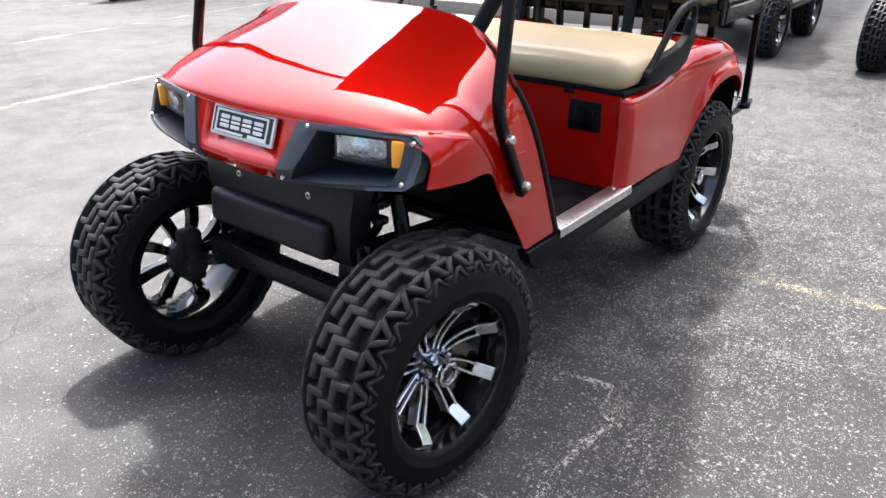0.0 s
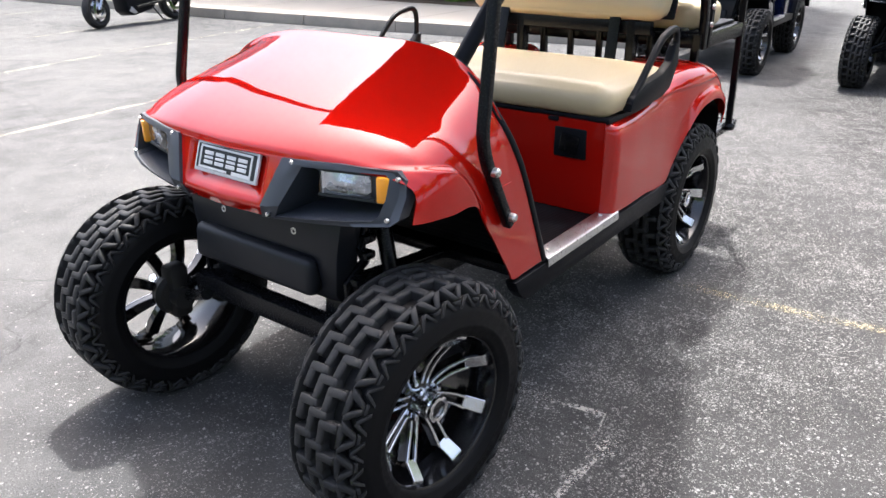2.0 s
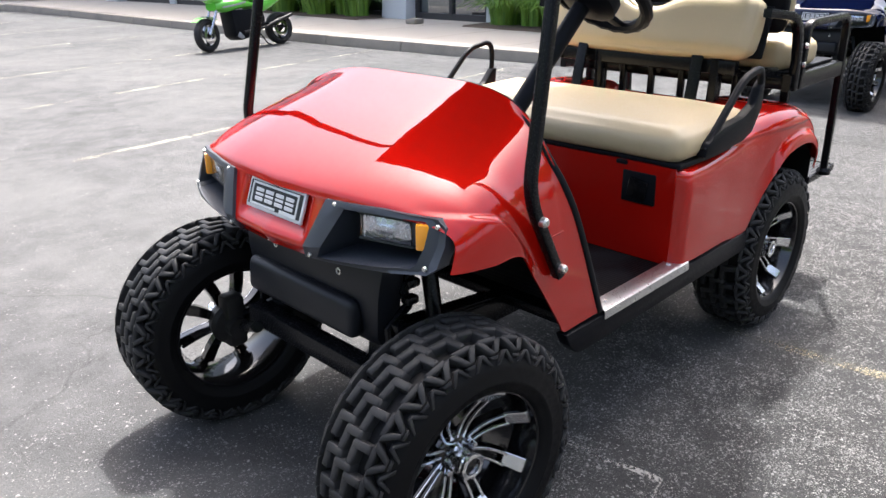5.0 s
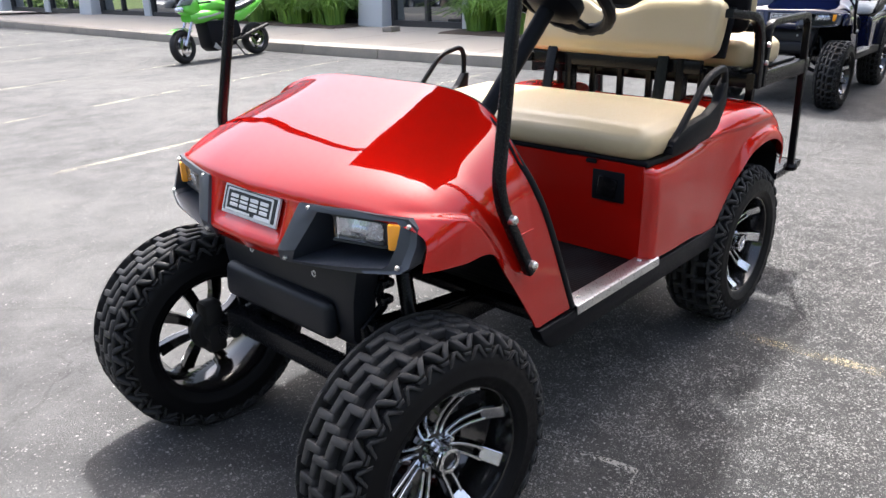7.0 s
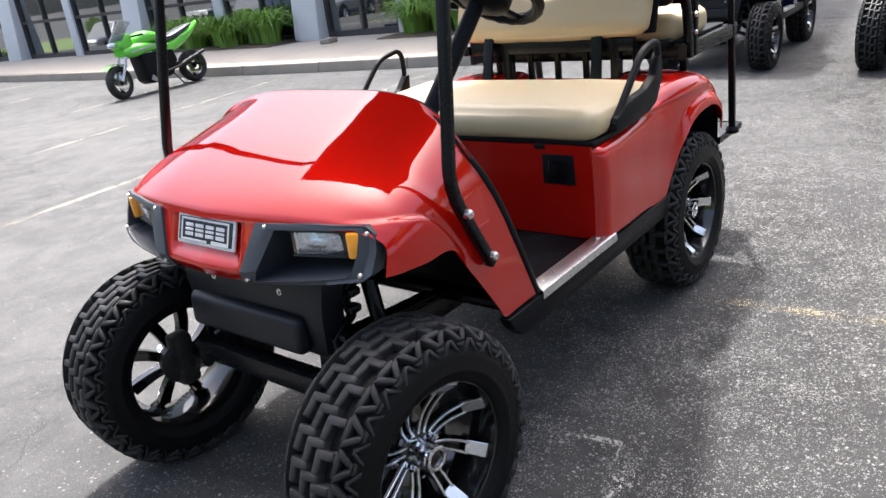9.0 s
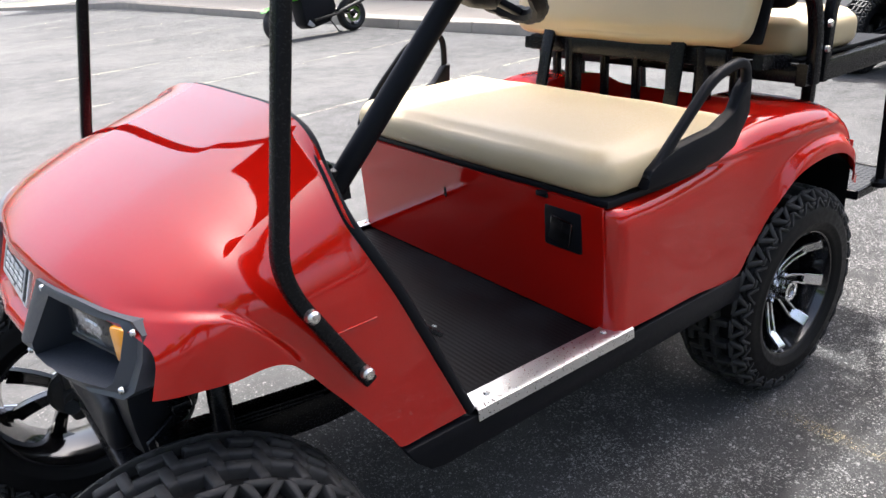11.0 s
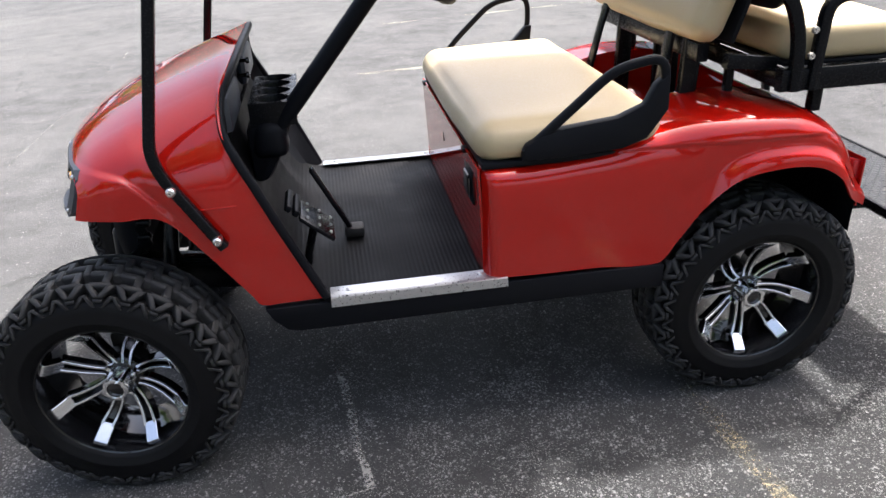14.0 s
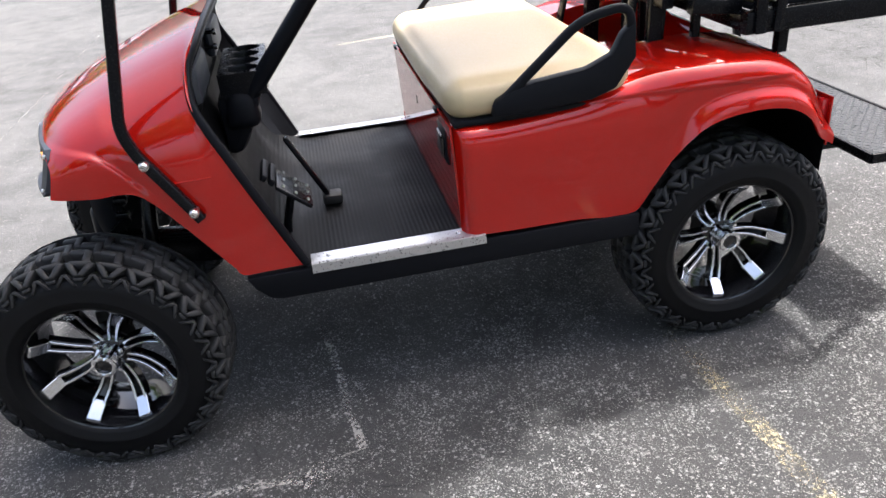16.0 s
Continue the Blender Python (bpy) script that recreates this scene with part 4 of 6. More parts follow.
def rear_body(cart, paint):
    bm = bmesh.new()
    rows = []
    for i in range(101):
        x = 0.905 + 0.995 * i / 100
        zb = body_bottom(x)
        zt = curve(x, ((0.905, 0.727), (1.04, 0.727), (1.22, 0.748), (1.34, 0.783), (1.50, 0.812), (1.68, 0.806), (1.78, 0.772), (1.85, 0.70), (1.90, 0.60)))
        front = 0.036 * (1 - math.sqrt(max(0.0, 1 - (1 - min(1.0, (x - 0.905) / 0.036)) ** 2)))
        half = 0.503 - front + 0.018 * smoothstep(1.3, 1.6, x) - 0.03 * smoothstep(1.80, 1.90, x)
        n = 4.6 + 7 * (1 - smoothstep(1.0, 1.6, x))
        half_row = []
        for j in range(65):
            t = math.pi / 2 * j / 64
            a, b = (math.sin(t) ** (2 / n), math.cos(t) ** (2 / n)) if 0 < j < 64 else ((0.0, 1.0) if j == 0 else (1.0, 0.0))
            y, z = 0.26 + (half - 0.26) * a, zb + (zt - zb) * b
            lip = 0.020 * smoothstep(zb + 0.055, zb + 0.02, z) * smoothstep(1.38, 1.5, x)
            seam = 0.005 * smoothstep(0.0, 0.010, (0.737 + 0.012 * smoothstep(1.0, 1.5, x)) - z) * smoothstep(1.02, 1.2, x) * (1 - smoothstep(1.70, 1.83, x))
            half_row.append((x, y + lip - seam, z))
        well = 0.11 * smoothstep(1.31, 1.37, x) * (1 - smoothstep(1.74, 1.80, x))
        inner = [(x, 0.250, zt - 0.15 * well), (x, 0.238, zt - 0.8 * well), (x, 0.215, zt - well - 0.002), (x, 0, zt - well - 0.004)]
        side = inner[::-1] + half_row
        rows.append([(px, -y, z) for px, y, z in side[::-1]] + side[1:])
    vs = grid(bm, rows)
    thick(bm, 0.005)
    body = part("rear_body", bm, paint, cart, angle=50)
    bm = bmesh.new()
    ys = [-0.468 + 0.936 * j / 24 for j in range(25)]
    grid(bm, [[(0.912 - 0.012 * (z - 0.44) / 0.3, y, z) for y in ys] for z in (0.440, 0.50, 0.60, 0.70, 0.727)])
    thick(bm, 0.005)
    part("seat_panel", bm, paint, cart)
    # tail panel and lamps
    bm = bmesh.new()
    grid(bm, [[(1.898, y, z) for y in (-0.49, -0.25, 0, 0.25, 0.49)] for z in (0.53, 0.60, 0.66)])
    thick(bm, 0.004)
    part("tail_panel", bm, paint, cart)
    for s in (-1, 1):
        bm = bmesh.new()
        box(bm, (1.886, s * 0.462, 0.625), (0.022, 0.034, 0.055), 0.006)
        part("tail_lamp", bm, RED_LENS, cart, "red tail lamp")
        # wheel housing inside the arch
        bm = bmesh.new()
        arch = [(min(1.882, 1.662 + 0.322 * math.cos(radians(a))), 0.352 + 0.322 * math.sin(radians(a))) for a in range(20, 170, 6)]
        grid(bm, [[(x, s * y, z) for y in (0.499, 0.36, 0.17)] for x, z in arch])
        grid(bm, [[(x, s * 0.17, z) for x, z in arch], [(x, s * 0.17, 0.34) for x, z in arch]])
        part("wheel_housing", bm, WALL_RUBBER, cart)
    # charger socket with its flap
    bm = bmesh.new()
    box(bm, (0.902, -0.358, 0.654), (0.016, 0.108, 0.094), 0.006)
    sock = part("charger_socket", bm, TRIM, cart, "black charger socket plate")
    bm = bmesh.new()
    box(bm, (0.892, -0.358, 0.652), (0.012, 0.062, 0.058), 0.005, Euler((radians(8), 0, 0)).to_matrix())
    part("socket_flap", bm, GLOSS_BLACK, sock)
    bm = bmesh.new()
    lathe(bm, [(0.001, -0.006), (0.011, -0.006), (0.013, 0.004)], 14, "x")
    part("key_slot", bm, TRIM, cart).matrix_basis = pose(0.904, 0.055, 0.645) @ Matrix.Diagonal((1, 0.55, 1.3, 1))
    for y in (-0.30, 0.42):
        bm = bmesh.new()
        box(bm, (0.898, y, 0.721), (0.016, 0.035, 0.012), 0.003)
        part("seat_clip", bm, TRIM, cart)
    return body


def cushion(bm, centre, size, roll, dome=0.012, turn=None, waist=0.0, dip=0.0):
    """A padded block: rounded edges, domed faces."""
    nx, ny, nz = 20, 36, 10
    made = bmesh.ops.create_grid(bm, x_segments=1, y_segments=1, size=0.01)["verts"]
    bmesh.ops.delete(bm, geom=made, context="VERTS")

    def at(u, v, w):
        p = Vector((u * size[0] / 2, v * size[1] / 2, w * size[2] / 2))
        c = Vector((max(-size[0] / 2 + roll, min(size[0] / 2 - roll, p.x)), max(-size[1] / 2 + roll, min(size[1] / 2 - roll, p.y)), max(-size[2] / 2 + roll, min(size[2] / 2 - roll, p.z))))
        q = p - c
        if q.length > 1e-6:
            p = c + q.normalized() * min(roll, max(abs(q.x), abs(q.y), abs(q.z)))
        k = (1 - u * u) * (1 - v * v) * (1 - w * w)
        p += Vector((u, v, w)) * dome * ((1 - u * u) * (1 - v * v) if abs(w) > 0.99 else (1 - v * v) * (1 - w * w) if abs(u) > 0.99 else (1 - u * u) * (1 - w * w))
        if dip and w > 0:
            p.z -= dip * w * (1 - smoothstep(0.02, 0.15, abs(p.y)))
        p += Vector((0.0015 * noise.noise(Vector((p.x * 9, p.y * 9, p.z * 9))), 0.0015 * noise.noise(Vector((p.y * 8, p.z * 8, p.x * 8 + 5))), 0.003 * noise.noise(Vector((p.x * 6, p.y * 6, 3)))))
        return Vector(centre) + (turn @ p if turn is not None else p)

    lin = lambda n: [-1 + 2 * i / n for i in range(n + 1)]  # noqa: E731
    for w in (-1, 1):
        grid(bm, [[at(u, v, w) for v in lin(ny)] for u in lin(nx)])
        grid(bm, [[at(w, v, u) for v in lin(ny)] for u in lin(nz)])
        grid(bm, [[at(u, w, v) for v in lin(nz)] for u in lin(nx)])
    bmesh.ops.remove_doubles(bm, verts=bm.verts, dist=0.0008)


def seats(cart, vinyl):
    bm = bmesh.new()
    cushion(bm, (1.126, 0, 0.782), (0.462, 0.945, 0.104), 0.051, 0.010, Euler((0, radians(-1.2), 0)).to_matrix())
    part("seat_cushion", bm, vinyl, cart, "smooth vinyl bench cushion", angle=70)
    bm = bmesh.new()
    box(bm, (1.085, 0, 0.731), (0.36, 0.95, 0.018), 0.006)
    part("seat_base", bm, TRIM, cart)
    lean = Euler((0, radians(18), 0)).to_matrix()
    bm = bmesh.new()
    cushion(bm, (1.515, 0, 1.052), (0.085, 0.775, 0.20), 0.040, 0.010, lean, dip=0.055)
    part("backrest", bm, vinyl, cart, "smooth vinyl backrest", angle=70)
    bm = bmesh.new()
    box(bm, (1.568, 0, 1.035), (0.014, 0.80, 0.17), 0.006, lean)
    part("backrest_shell", bm, TRIM, cart)
    bm = bmesh.new()
    cushion(bm, (1.825, 0, 0.950), (0.30, 0.86, 0.11), 0.044, 0.010)
    part("rear_cushion", bm, vinyl, cart, "smooth vinyl rear-facing cushion", angle=70)
    bm = bmesh.new()
    cushion(bm, (1.625, 0, 1.155), (0.05, 0.85, 0.25), 0.024, 0.006, Euler((0, radians(-6), 0)).to_matrix(), dip=0.07)
    part("rear_back_shell", bm, TRIM, cart, "black moulded shell of the rear backrest", angle=70)
    bm = bmesh.new()
    cushion(bm, (1.685, 0, 1.165), (0.07, 0.83, 0.24), 0.034, 0.010, Euler((0, radians(-6), 0)).to_matrix(), dip=0.07)
    part("rear_backrest", bm, vinyl, cart, angle=70)
    # frame under the rear seat
    for y in (-0.452, 0.452):
        bm = bmesh.new()
        bar(bm, [(1.645, y, 0.870), (2.20, y, 0.870)], 0.028, 0.055)
        part("seat_rail", bm, STEEL, cart)
        bm = bmesh.new()
        bar(bm, [(1.78, y * 0.90, 0.775), (1.78, y * 0.90, 0.850)], 0.028, 0.028, up=(0, 1, 0))
        part("seat_leg", bm, STEEL, cart)
    for x, z in ((1.66, 0.870), (1.92, 0.870), (2.18, 0.870), (1.50, 0.925)):
        bm = bmesh.new()
        bar(bm, [(x, -0.34 if x < 1.6 else -0.44, z), (x, 0.34 if x < 1.6 else 0.44, z)], 0.03, 0.045)
        part("cross_bar", bm, STEEL, cart)
    for y in (-0.40, 0.40):
        bm = bmesh.new()
        bar(bm, [(1.53, y, 0.915), (1.66, y, 0.90)], 0.028, 0.036)
        part("seat_rail", bm, STEEL, cart)
    bm = bmesh.new()
    box(bm, (1.91, 0, 0.900), (0.48, 0.86, 0.012), 0.004)
    part("rear_seat_base", bm, TRIM, cart)
    for y in (-0.10, 0.02, 0.14, -0.30, 0.34):
        bm = bmesh.new()
        bar(bm, [(1.60, y, 0.78 if abs(y) > 0.24 else 0.695), (1.60, y, 0.91)], 0.022, 0.022, up=(0, 1, 0))
        part("seat_leg", bm, STEEL, cart)
    for y in (-0.215, 0.235):
        bm = bmesh.new()
        bar(bm, [(1.425 if y < 0 else 1.395, y, 0.69), (1.462 if y < 0 else 1.445, y, 0.90), (1.48, y, 1.02)], 0.042, 0.012, up=(1, 0, 0), bend=0.03)
        part("back_bracket", bm, STEEL, cart)
        bm = bmesh.new()
        bar(bm, [(1.50, y - 0.055, 0.70 if y > 0 else 0.80), (1.51, y - 0.055, 1.02)], 0.045, 0.03, up=(0, 1, 0))
        part("back_post", bm, STEEL, cart)
        bm = bmesh.new()
        bar(bm, [(1.60, y, 0.92), (1.66, y, 1.40), (1.70, y, 1.88)], 0.026, 0.026, up=(0, 1, 0))
        part("canopy_post", bm, STEEL, cart)
    # hip restraints and arm hoops
    for s in (-1, 1):
        bm = bmesh.new()
        if s < 0:
            y = -0.489
            line = ((1.005, y, 0.762), (1.075, y, 0.822), (1.215, y, 0.940), (1.335, y, 0.962), (1.338, y, 0.86), (1.30, y, 0.795))
            foot = [(0.995, 0.745), (1.006, 0.782), (1.04, 0.800), (1.10, 0.816), (1.228, 0.829), (1.29, 0.855), (1.314, 0.90), (1.345, 0.925), (1.348, 0.84), (1.30, 0.772), (1.24, 0.752), (1.10, 0.744)]
        else:
            y = 0.535
            line = ((0.955, y, 0.745), (1.02, y, 0.826), (1.155, y, 0.950), (1.285, y, 0.970), (1.290, y, 0.87), (1.262, y, 0.775))
            foot = [(0.945, 0.735), (0.96, 0.770), (1.05, 0.779), (1.16, 0.790), (1.235, 0.822), (1.278, 0.868), (1.300, 0.870), (1.292, 0.80), (1.25, 0.752), (1.05, 0.735)]
        bar(bm, line, 0.022 if s < 0 else 0.018, 0.019 if s < 0 else 0.016, bend=0.045, up=(0, 1, 0), r=0.006)
        hip = part("hip_restraint", bm, TRIM, cart, "black plastic hip restraint", angle=60)
        bm = bmesh.new()
        slab(bm, foot, lambda a, b: (a, y + s * 0.012, b), (0, -s * 0.030, 0), 0.006)
        part("restraint_base", bm, TRIM, hip)
        y = s * 0.462
        bm = bmesh.new()
        bar(bm, [(1.46, s * 0.43, 1.105), (1.63, y, 1.085), (1.675, y, 0.98), (1.68, y, 0.845)], 0.028, 0.028, bend=0.06, up=(0, 1, 0))
        part("arm_hoop", bm, STEEL, cart, "black steel arm hoop")
        bm = bmesh.new()
        bar(bm, [(1.725, y, 0.845), (1.735, y, 1.06), (2.15, y * 0.985, 1.062), (2.20, y * 0.985, 0.455)], 0.026, 0.026, bend=0.05, up=(0, 1, 0))
        part("grab_bar", bm, STEEL, cart, "black steel rear grab bar")
        for z in (0.93, 0.99):
            bm = bmesh.new()
            lathe(bm, [(0.001, -0.008), (0.008, -0.008), (0.009, 0.0)], 8)
            part("bolt", bm, ZINC, cart).matrix_basis = pose(1.70, s * 0.478, z, 0, 0, 0 if s < 0 else 180)


def frame_parts(cart):
    for s in (-1, 1):
        bm = bmesh.new()
        y = s * 0.514
        bar(bm, [(0.385, s * 0.468, 1.87), (0.184, y, 0.85), (0.198, y, 0.795), (0.30, y, 0.617)], 0.024, 0.024, bend=0.05, up=(0, 1, 0), r=0.005)
        st = part("front_strut", bm, STEEL, cart, "black steel canopy strut", angle=60)
        for x, z in ((0.214, 0.766), (0.29, 0.640)):
            bm = bmesh.new()
            lathe(bm, [(0.001, -0.012), (0.007, -0.012), (0.0105, -0.008), (0.011, 0.0), (0.011, 0.014)], 14)
            part("bolt", bm, ZINC, st).matrix_basis = pose(x, s * 0.528, z, 0, 0, 0 if s < 0 else 180)
        bm = bmesh.new()
        lathe(bm, [(0.001, 0.455), (0.026, 0.455), (0.028, 0.47), (0.02, 0.482), (0.001, 0.482)], 14, "z")
        part("post_foot", bm, STEEL, cart).matrix_basis = pose(2.20, s * 0.455, -0.01)
    # canopy
    bm = bmesh.new()
    rows = []
    for i in range(25):
        u = -1 + 2 * i / 24
        rows.append([(0.965 + 0.745 * u, 0.05 + 0.545 * v * (1 - 0.30 * smoothstep(0.0, 1.0, u) - 0.08 * smoothstep(0.6, 1.0, -u)), 1.93 - 0.03 * u * u - 0.045 * abs(v) ** 3 - 0.05 * smoothstep(0.92, 1.0, max(abs(u), abs(v)))) for v in [-1 + 2 * j / 20 for j in range(21)]])
    grid(bm, rows)
    thick(bm, 0.012)
    part("canopy", bm, TRIM, cart, "dark moulded canopy roof", angle=50)
    # rear foot plate of raised-diamond metal
    bm = bmesh.new()
    box(bm, (2.235, 0, 0.442), (0.28, 0.86, 0.006), 0.0)
    plate = part("foot_plate", bm, DIAMOND, cart, "checker plate rear footboard")
    bm = bmesh.new()
    for i in range(17):
        for j in range(52):
            x, y = 2.115 + 0.0155 * i, -0.415 + 0.0163 * j
            a = radians(45 if (i + j) % 2 else -45)
            c, sn = math.cos(a), math.sin(a)
            q = [Vector((x + c * u - sn * v, y + sn * u + c * v, 0.445 + w)) for u, v, w in ((-0.009, 0, 0), (0, -0.0025, 0), (0.009, 0, 0), (0, 0.0025, 0), (-0.004, 0, 0.0018), (0.004, 0, 0.0018))]
            vs = [bm.verts.new(p) for p in q]
            for f in ((0, 1, 4), (1, 5, 4), (1, 2, 5), (2, 3, 5), (3, 4, 5), (3, 0, 4)):
                bm.faces.new([vs[k] for k in f])
    tagged(part("plate_diamonds", bm, DIAMOND, plate, smooth=False), kind="stuff")
    bm = bmesh.new()
    for y in (-0.434, 0.434):
        bar(bm, [(2.095, y, 0.435), (2.378, y, 0.435)], 0.012, 0.03)
    for x in (2.095, 2.378):
        bar(bm, [(x, -0.434, 0.435), (x, 0.434, 0.435)], 0.012, 0.03)
    part("plate_edge", bm, STEEL, plate)
    for y in (-0.25, 0.25):
        bm = bmesh.new()
        bar(bm, [(1.85, y, 0.415), (2.36, y, 0.418)], 0.03, 0.026)
        part("plate_arm", bm, STEEL, plate)


def chassis(cart):
    for y in (-0.20, 0.20):
        bm = bmesh.new()
        bar(bm, [(0.03, y, 0.42), (0.35, y, 0.385), (1.2, y, 0.375), (1.9, y, 0.42)], 0.05, 0.07)
        part("frame_rail", bm, STEEL, cart)
    bm = bmesh.new()
    bar(bm, [(0.0, -0.26, 0.375), (0.0, 0.26, 0.375)], 0.05, 0.055)
    part("axle_beam", bm, STEEL, cart, "black steel front axle beam")
    bm = bmesh.new()
    tube(bm, [(1.676, -0.40, 0.288), (1.676, 0.40, 0.288)], 0.038, 14)
    part("rear_axle", bm, GREASE, cart)
    bm = bmesh.new()
    box(bm, (1.676, 0.05, 0.30), (0.20, 0.24, 0.20), 0.05)
    part("gearcase", bm, GREASE, cart)
    bm = bmesh.new()
    box(bm, (0.93, 0, 0.405), (0.92, 0.90, 0.03), 0.005)
    part("underfloor", bm, STEEL, cart)
    bm = bmesh.new()
    box(bm, (1.25, 0, 0.44), (0.55, 0.70, 0.20), 0.02)
    part("battery_tray", bm, GREASE, cart)
    for s in (-1, 1):
        bm = bmesh.new()
        tube(bm, [(0.10, s * 0.20, 0.42), (0.02, s * 0.40, 0.30)], 0.016, 10)
        tube(bm, [(-0.04, s * 0.20, 0.36), (0.02, s * 0.40, 0.27)], 0.016, 10)
        part("control_arm", bm, STEEL, cart)
        bm = bmesh.new()
        tube(bm, [(0.10, s * 0.36, 0.30), (0.14, s * 0.27, 0.60)], 0.020, 12)
        part("damper", bm, STEEL, cart)
        bm = bmesh.new()
        box(bm, (0.0, s * 0.40, 0.30), (0.06, 0.06, 0.16), 0.015)
        part("spindle", bm, GREASE, cart)
        bm = bmesh.new()
        tube(bm, [(0.08, s * 0.02, 0.33), (0.09, s * 0.38, 0.30)], 0.010, 8)
        part("tie_rod", bm, GREASE, cart)
        # leaf spring, sloping down to the axle from its rear hanger
        bm = bmesh.new()
        for i, (x0, x1) in enumerate(((0.37, 0.03), (0.33, 0.09), (0.28, 0.14))):
            at = lambda x: (x, s * 0.255, 0.502 - 0.108 * (x - 0.03) + 0.05 * (x - 0.03) * (x - 0.53) - 0.008 * i)  # noqa: E731
            bar(bm, [at(x0 + (x1 - x0) * k / 6) for k in range(7)], 0.045, 0.007, r=0.002)
        part("leaf_spring", bm, STEEL, cart)
        bm = bmesh.new()
        bar(bm, [(0.085, s * 0.268, 0.625), (0.060, s * 0.268, 0.58), (0.072, s * 0.268, 0.54), (0.020, s * 0.262, 0.50), (0.03, s * 0.26, 0.40)], 0.014, 0.026, up=(1, 0, 0))
        for x, z in ((0.075, 0.60), (0.07, 0.56), (0.035, 0.505)):
            box(bm, (x, s * 0.278, z), (0.034, 0.03, 0.020), 0.006)
        part("shackle", bm, STEEL, cart)


def golf_cart(label, paint, place, steer=0.0, vinyl=VINYL):
    cart = thing("golf_cart", label, "golf cart", place, group="golf carts")
    fine_things = bool(WHEEL)
    for x, y, turn, spin in ((0.0, -0.471, steer, 18), (1.645, -0.426, 0, 0), (0.0, 0.442, 180 + steer, 12), (1.645, 0.426, 180, 30)):
        wheel(cart, x, y, turn, spin)
    cowl(cart, paint, not fine_things)
    fascia(cart, paint)
    for s in (-1, 1):
        bezel(cart, s)
    badge(cart)
    bumper(cart)
    dash(cart)
    floor_parts(cart)
    steering(cart)
    rear_body(cart, paint)
    seats(cart, vinyl)
    frame_parts(cart)
    chassis(cart)
    return cart


def fender_flares(cart):
    """Black moulded lips over the rear wheel arches."""
    for s in (-1, 1):
        bm = bmesh.new()
        arc = [radians(15 + 153 * i / 16) for i in range(17)]
        rows = []
        for dy, dr in ((-0.030, 0.012), (0.030, 0.008), (0.050, -0.008), (0.050, -0.026), (0.042, -0.022), (-0.030, -0.006)):
            rows.append([(1.645 + (0.372 + dr) * math.cos(t), s * (0.488 + dy), 0.360 + (0.372 + dr) * math.sin(t)) for t in arc])
        grid(bm, rows + [rows[0]])
        bmesh.ops.remove_doubles(bm, verts=bm.verts, dist=1e-5)
        part("fender_flare", bm, TRIM, cart, "black plastic fender flare", angle=50)


golf_cart("glossy red lifted golf cart with cream seats and black alloy wheels", RED, (0, 0, 0), -6)


# ---- parking lines, cracks and stains ----
def mixed_paint(name, colour, cover):
    """Road paint worn through to the asphalt."""
    m, n, l, b = material(name)
    c = coords(n)
    fine, big = noise_node(n, l, c, 90, 5, 0.7), noise_node(n, l, c, 3, 4, 0.6)
    spots = mix(n, l, 0.45, fine, big)
    l.new(mix(n, l, big, tuple(v * 0.8 for v in colour), tuple(v * 1.2 for v in colour)), b.inputs["Base Color"])
    l.new(ramp(n, l, spots, [(cover - 0.04, (1, 1, 1)), (cover + 0.05, (0, 0, 0))]), b.inputs["Alpha"])
    b.inputs["Roughness"].default_value = 0.85
    bump(n, l, b, fine, 0.5, 0.002)
    return m


WHITE_LINE = mixed_paint("worn_white_paint", (0.235, 0.222, 0.178), 0.48)
YELLOW_LINE = mixed_paint("faded_yellow_paint", (0.175, 0.152, 0.098), 0.44)
SEALER = mixed_paint("pale_crack_filler", (0.22, 0.215, 0.20), 0.50)


SEAM = mixed_paint("faint_seam", (0.155, 0.153, 0.148), 0.46)


def ribbon(name, points, width, mat, label, category, ragged=0.25, step=0.05, lift=0.002):
    """A flat strip on the ground along points, with ragged edges."""
    bm, rows = bmesh.new(), []
    pts = [Vector((*p, 0)) for p in points]
    line = []
    for a, b in zip(pts, pts[1:]):
        k = max(1, int((b - a).length / step))
        line += [a.lerp(b, i / k) for i in range(k)]
    line.append(pts[-1])
    for i, p in enumerate(line):
        d = (line[min(i + 1, len(line) - 1)] - line[max(i - 1, 0)]).normalized()
        s = Vector((-d.y, d.x, 0))
        rows.append([p + s * (e * width / 2 * (1 + ragged * noise.noise(Vector((p.x * 14 + e * 7, p.y * 14, e * 3)))) + 0.3 * ragged * width * noise.noise(Vector((p.x * 5, p.y * 5, 9)))) for e in (-1, 1)])
    grid(bm, [[(q.x, q.y, lie(q.x, q.y) + lift) for q in row] for row in rows])
    return tagged(part(name, bm, mat, smooth=False), label, category, kind="structure")


for a, b in (((0.80, 3.79), (6.35, 4.47)), ((1.2, 6.02), (6.24, 7.05)), ((1.5, 8.15), (6.1, 8.98)), ((2.4, 11.2), (5.95, 11.7)), ((2.2, 13.6), (5.85, 14.2)), ((2.0, 16.2), (5.75, 16.9)), ((1.8, 18.9), (5.7, 19.6))):
    ribbon("parking_line", [a, b], 0.068, WHITE_LINE, "worn white parking line painted on asphalt", "parking line", 0.12, 0.2)
ribbon("parking_line", [(1.50, -0.44), (1.51, -0.75), (1.52, -0.92), (1.545, -1.13), (1.60, -1.5)], 0.055, YELLOW_LINE, "faded yellow parking line, mostly worn away", "parking line", 0.5, 0.03)
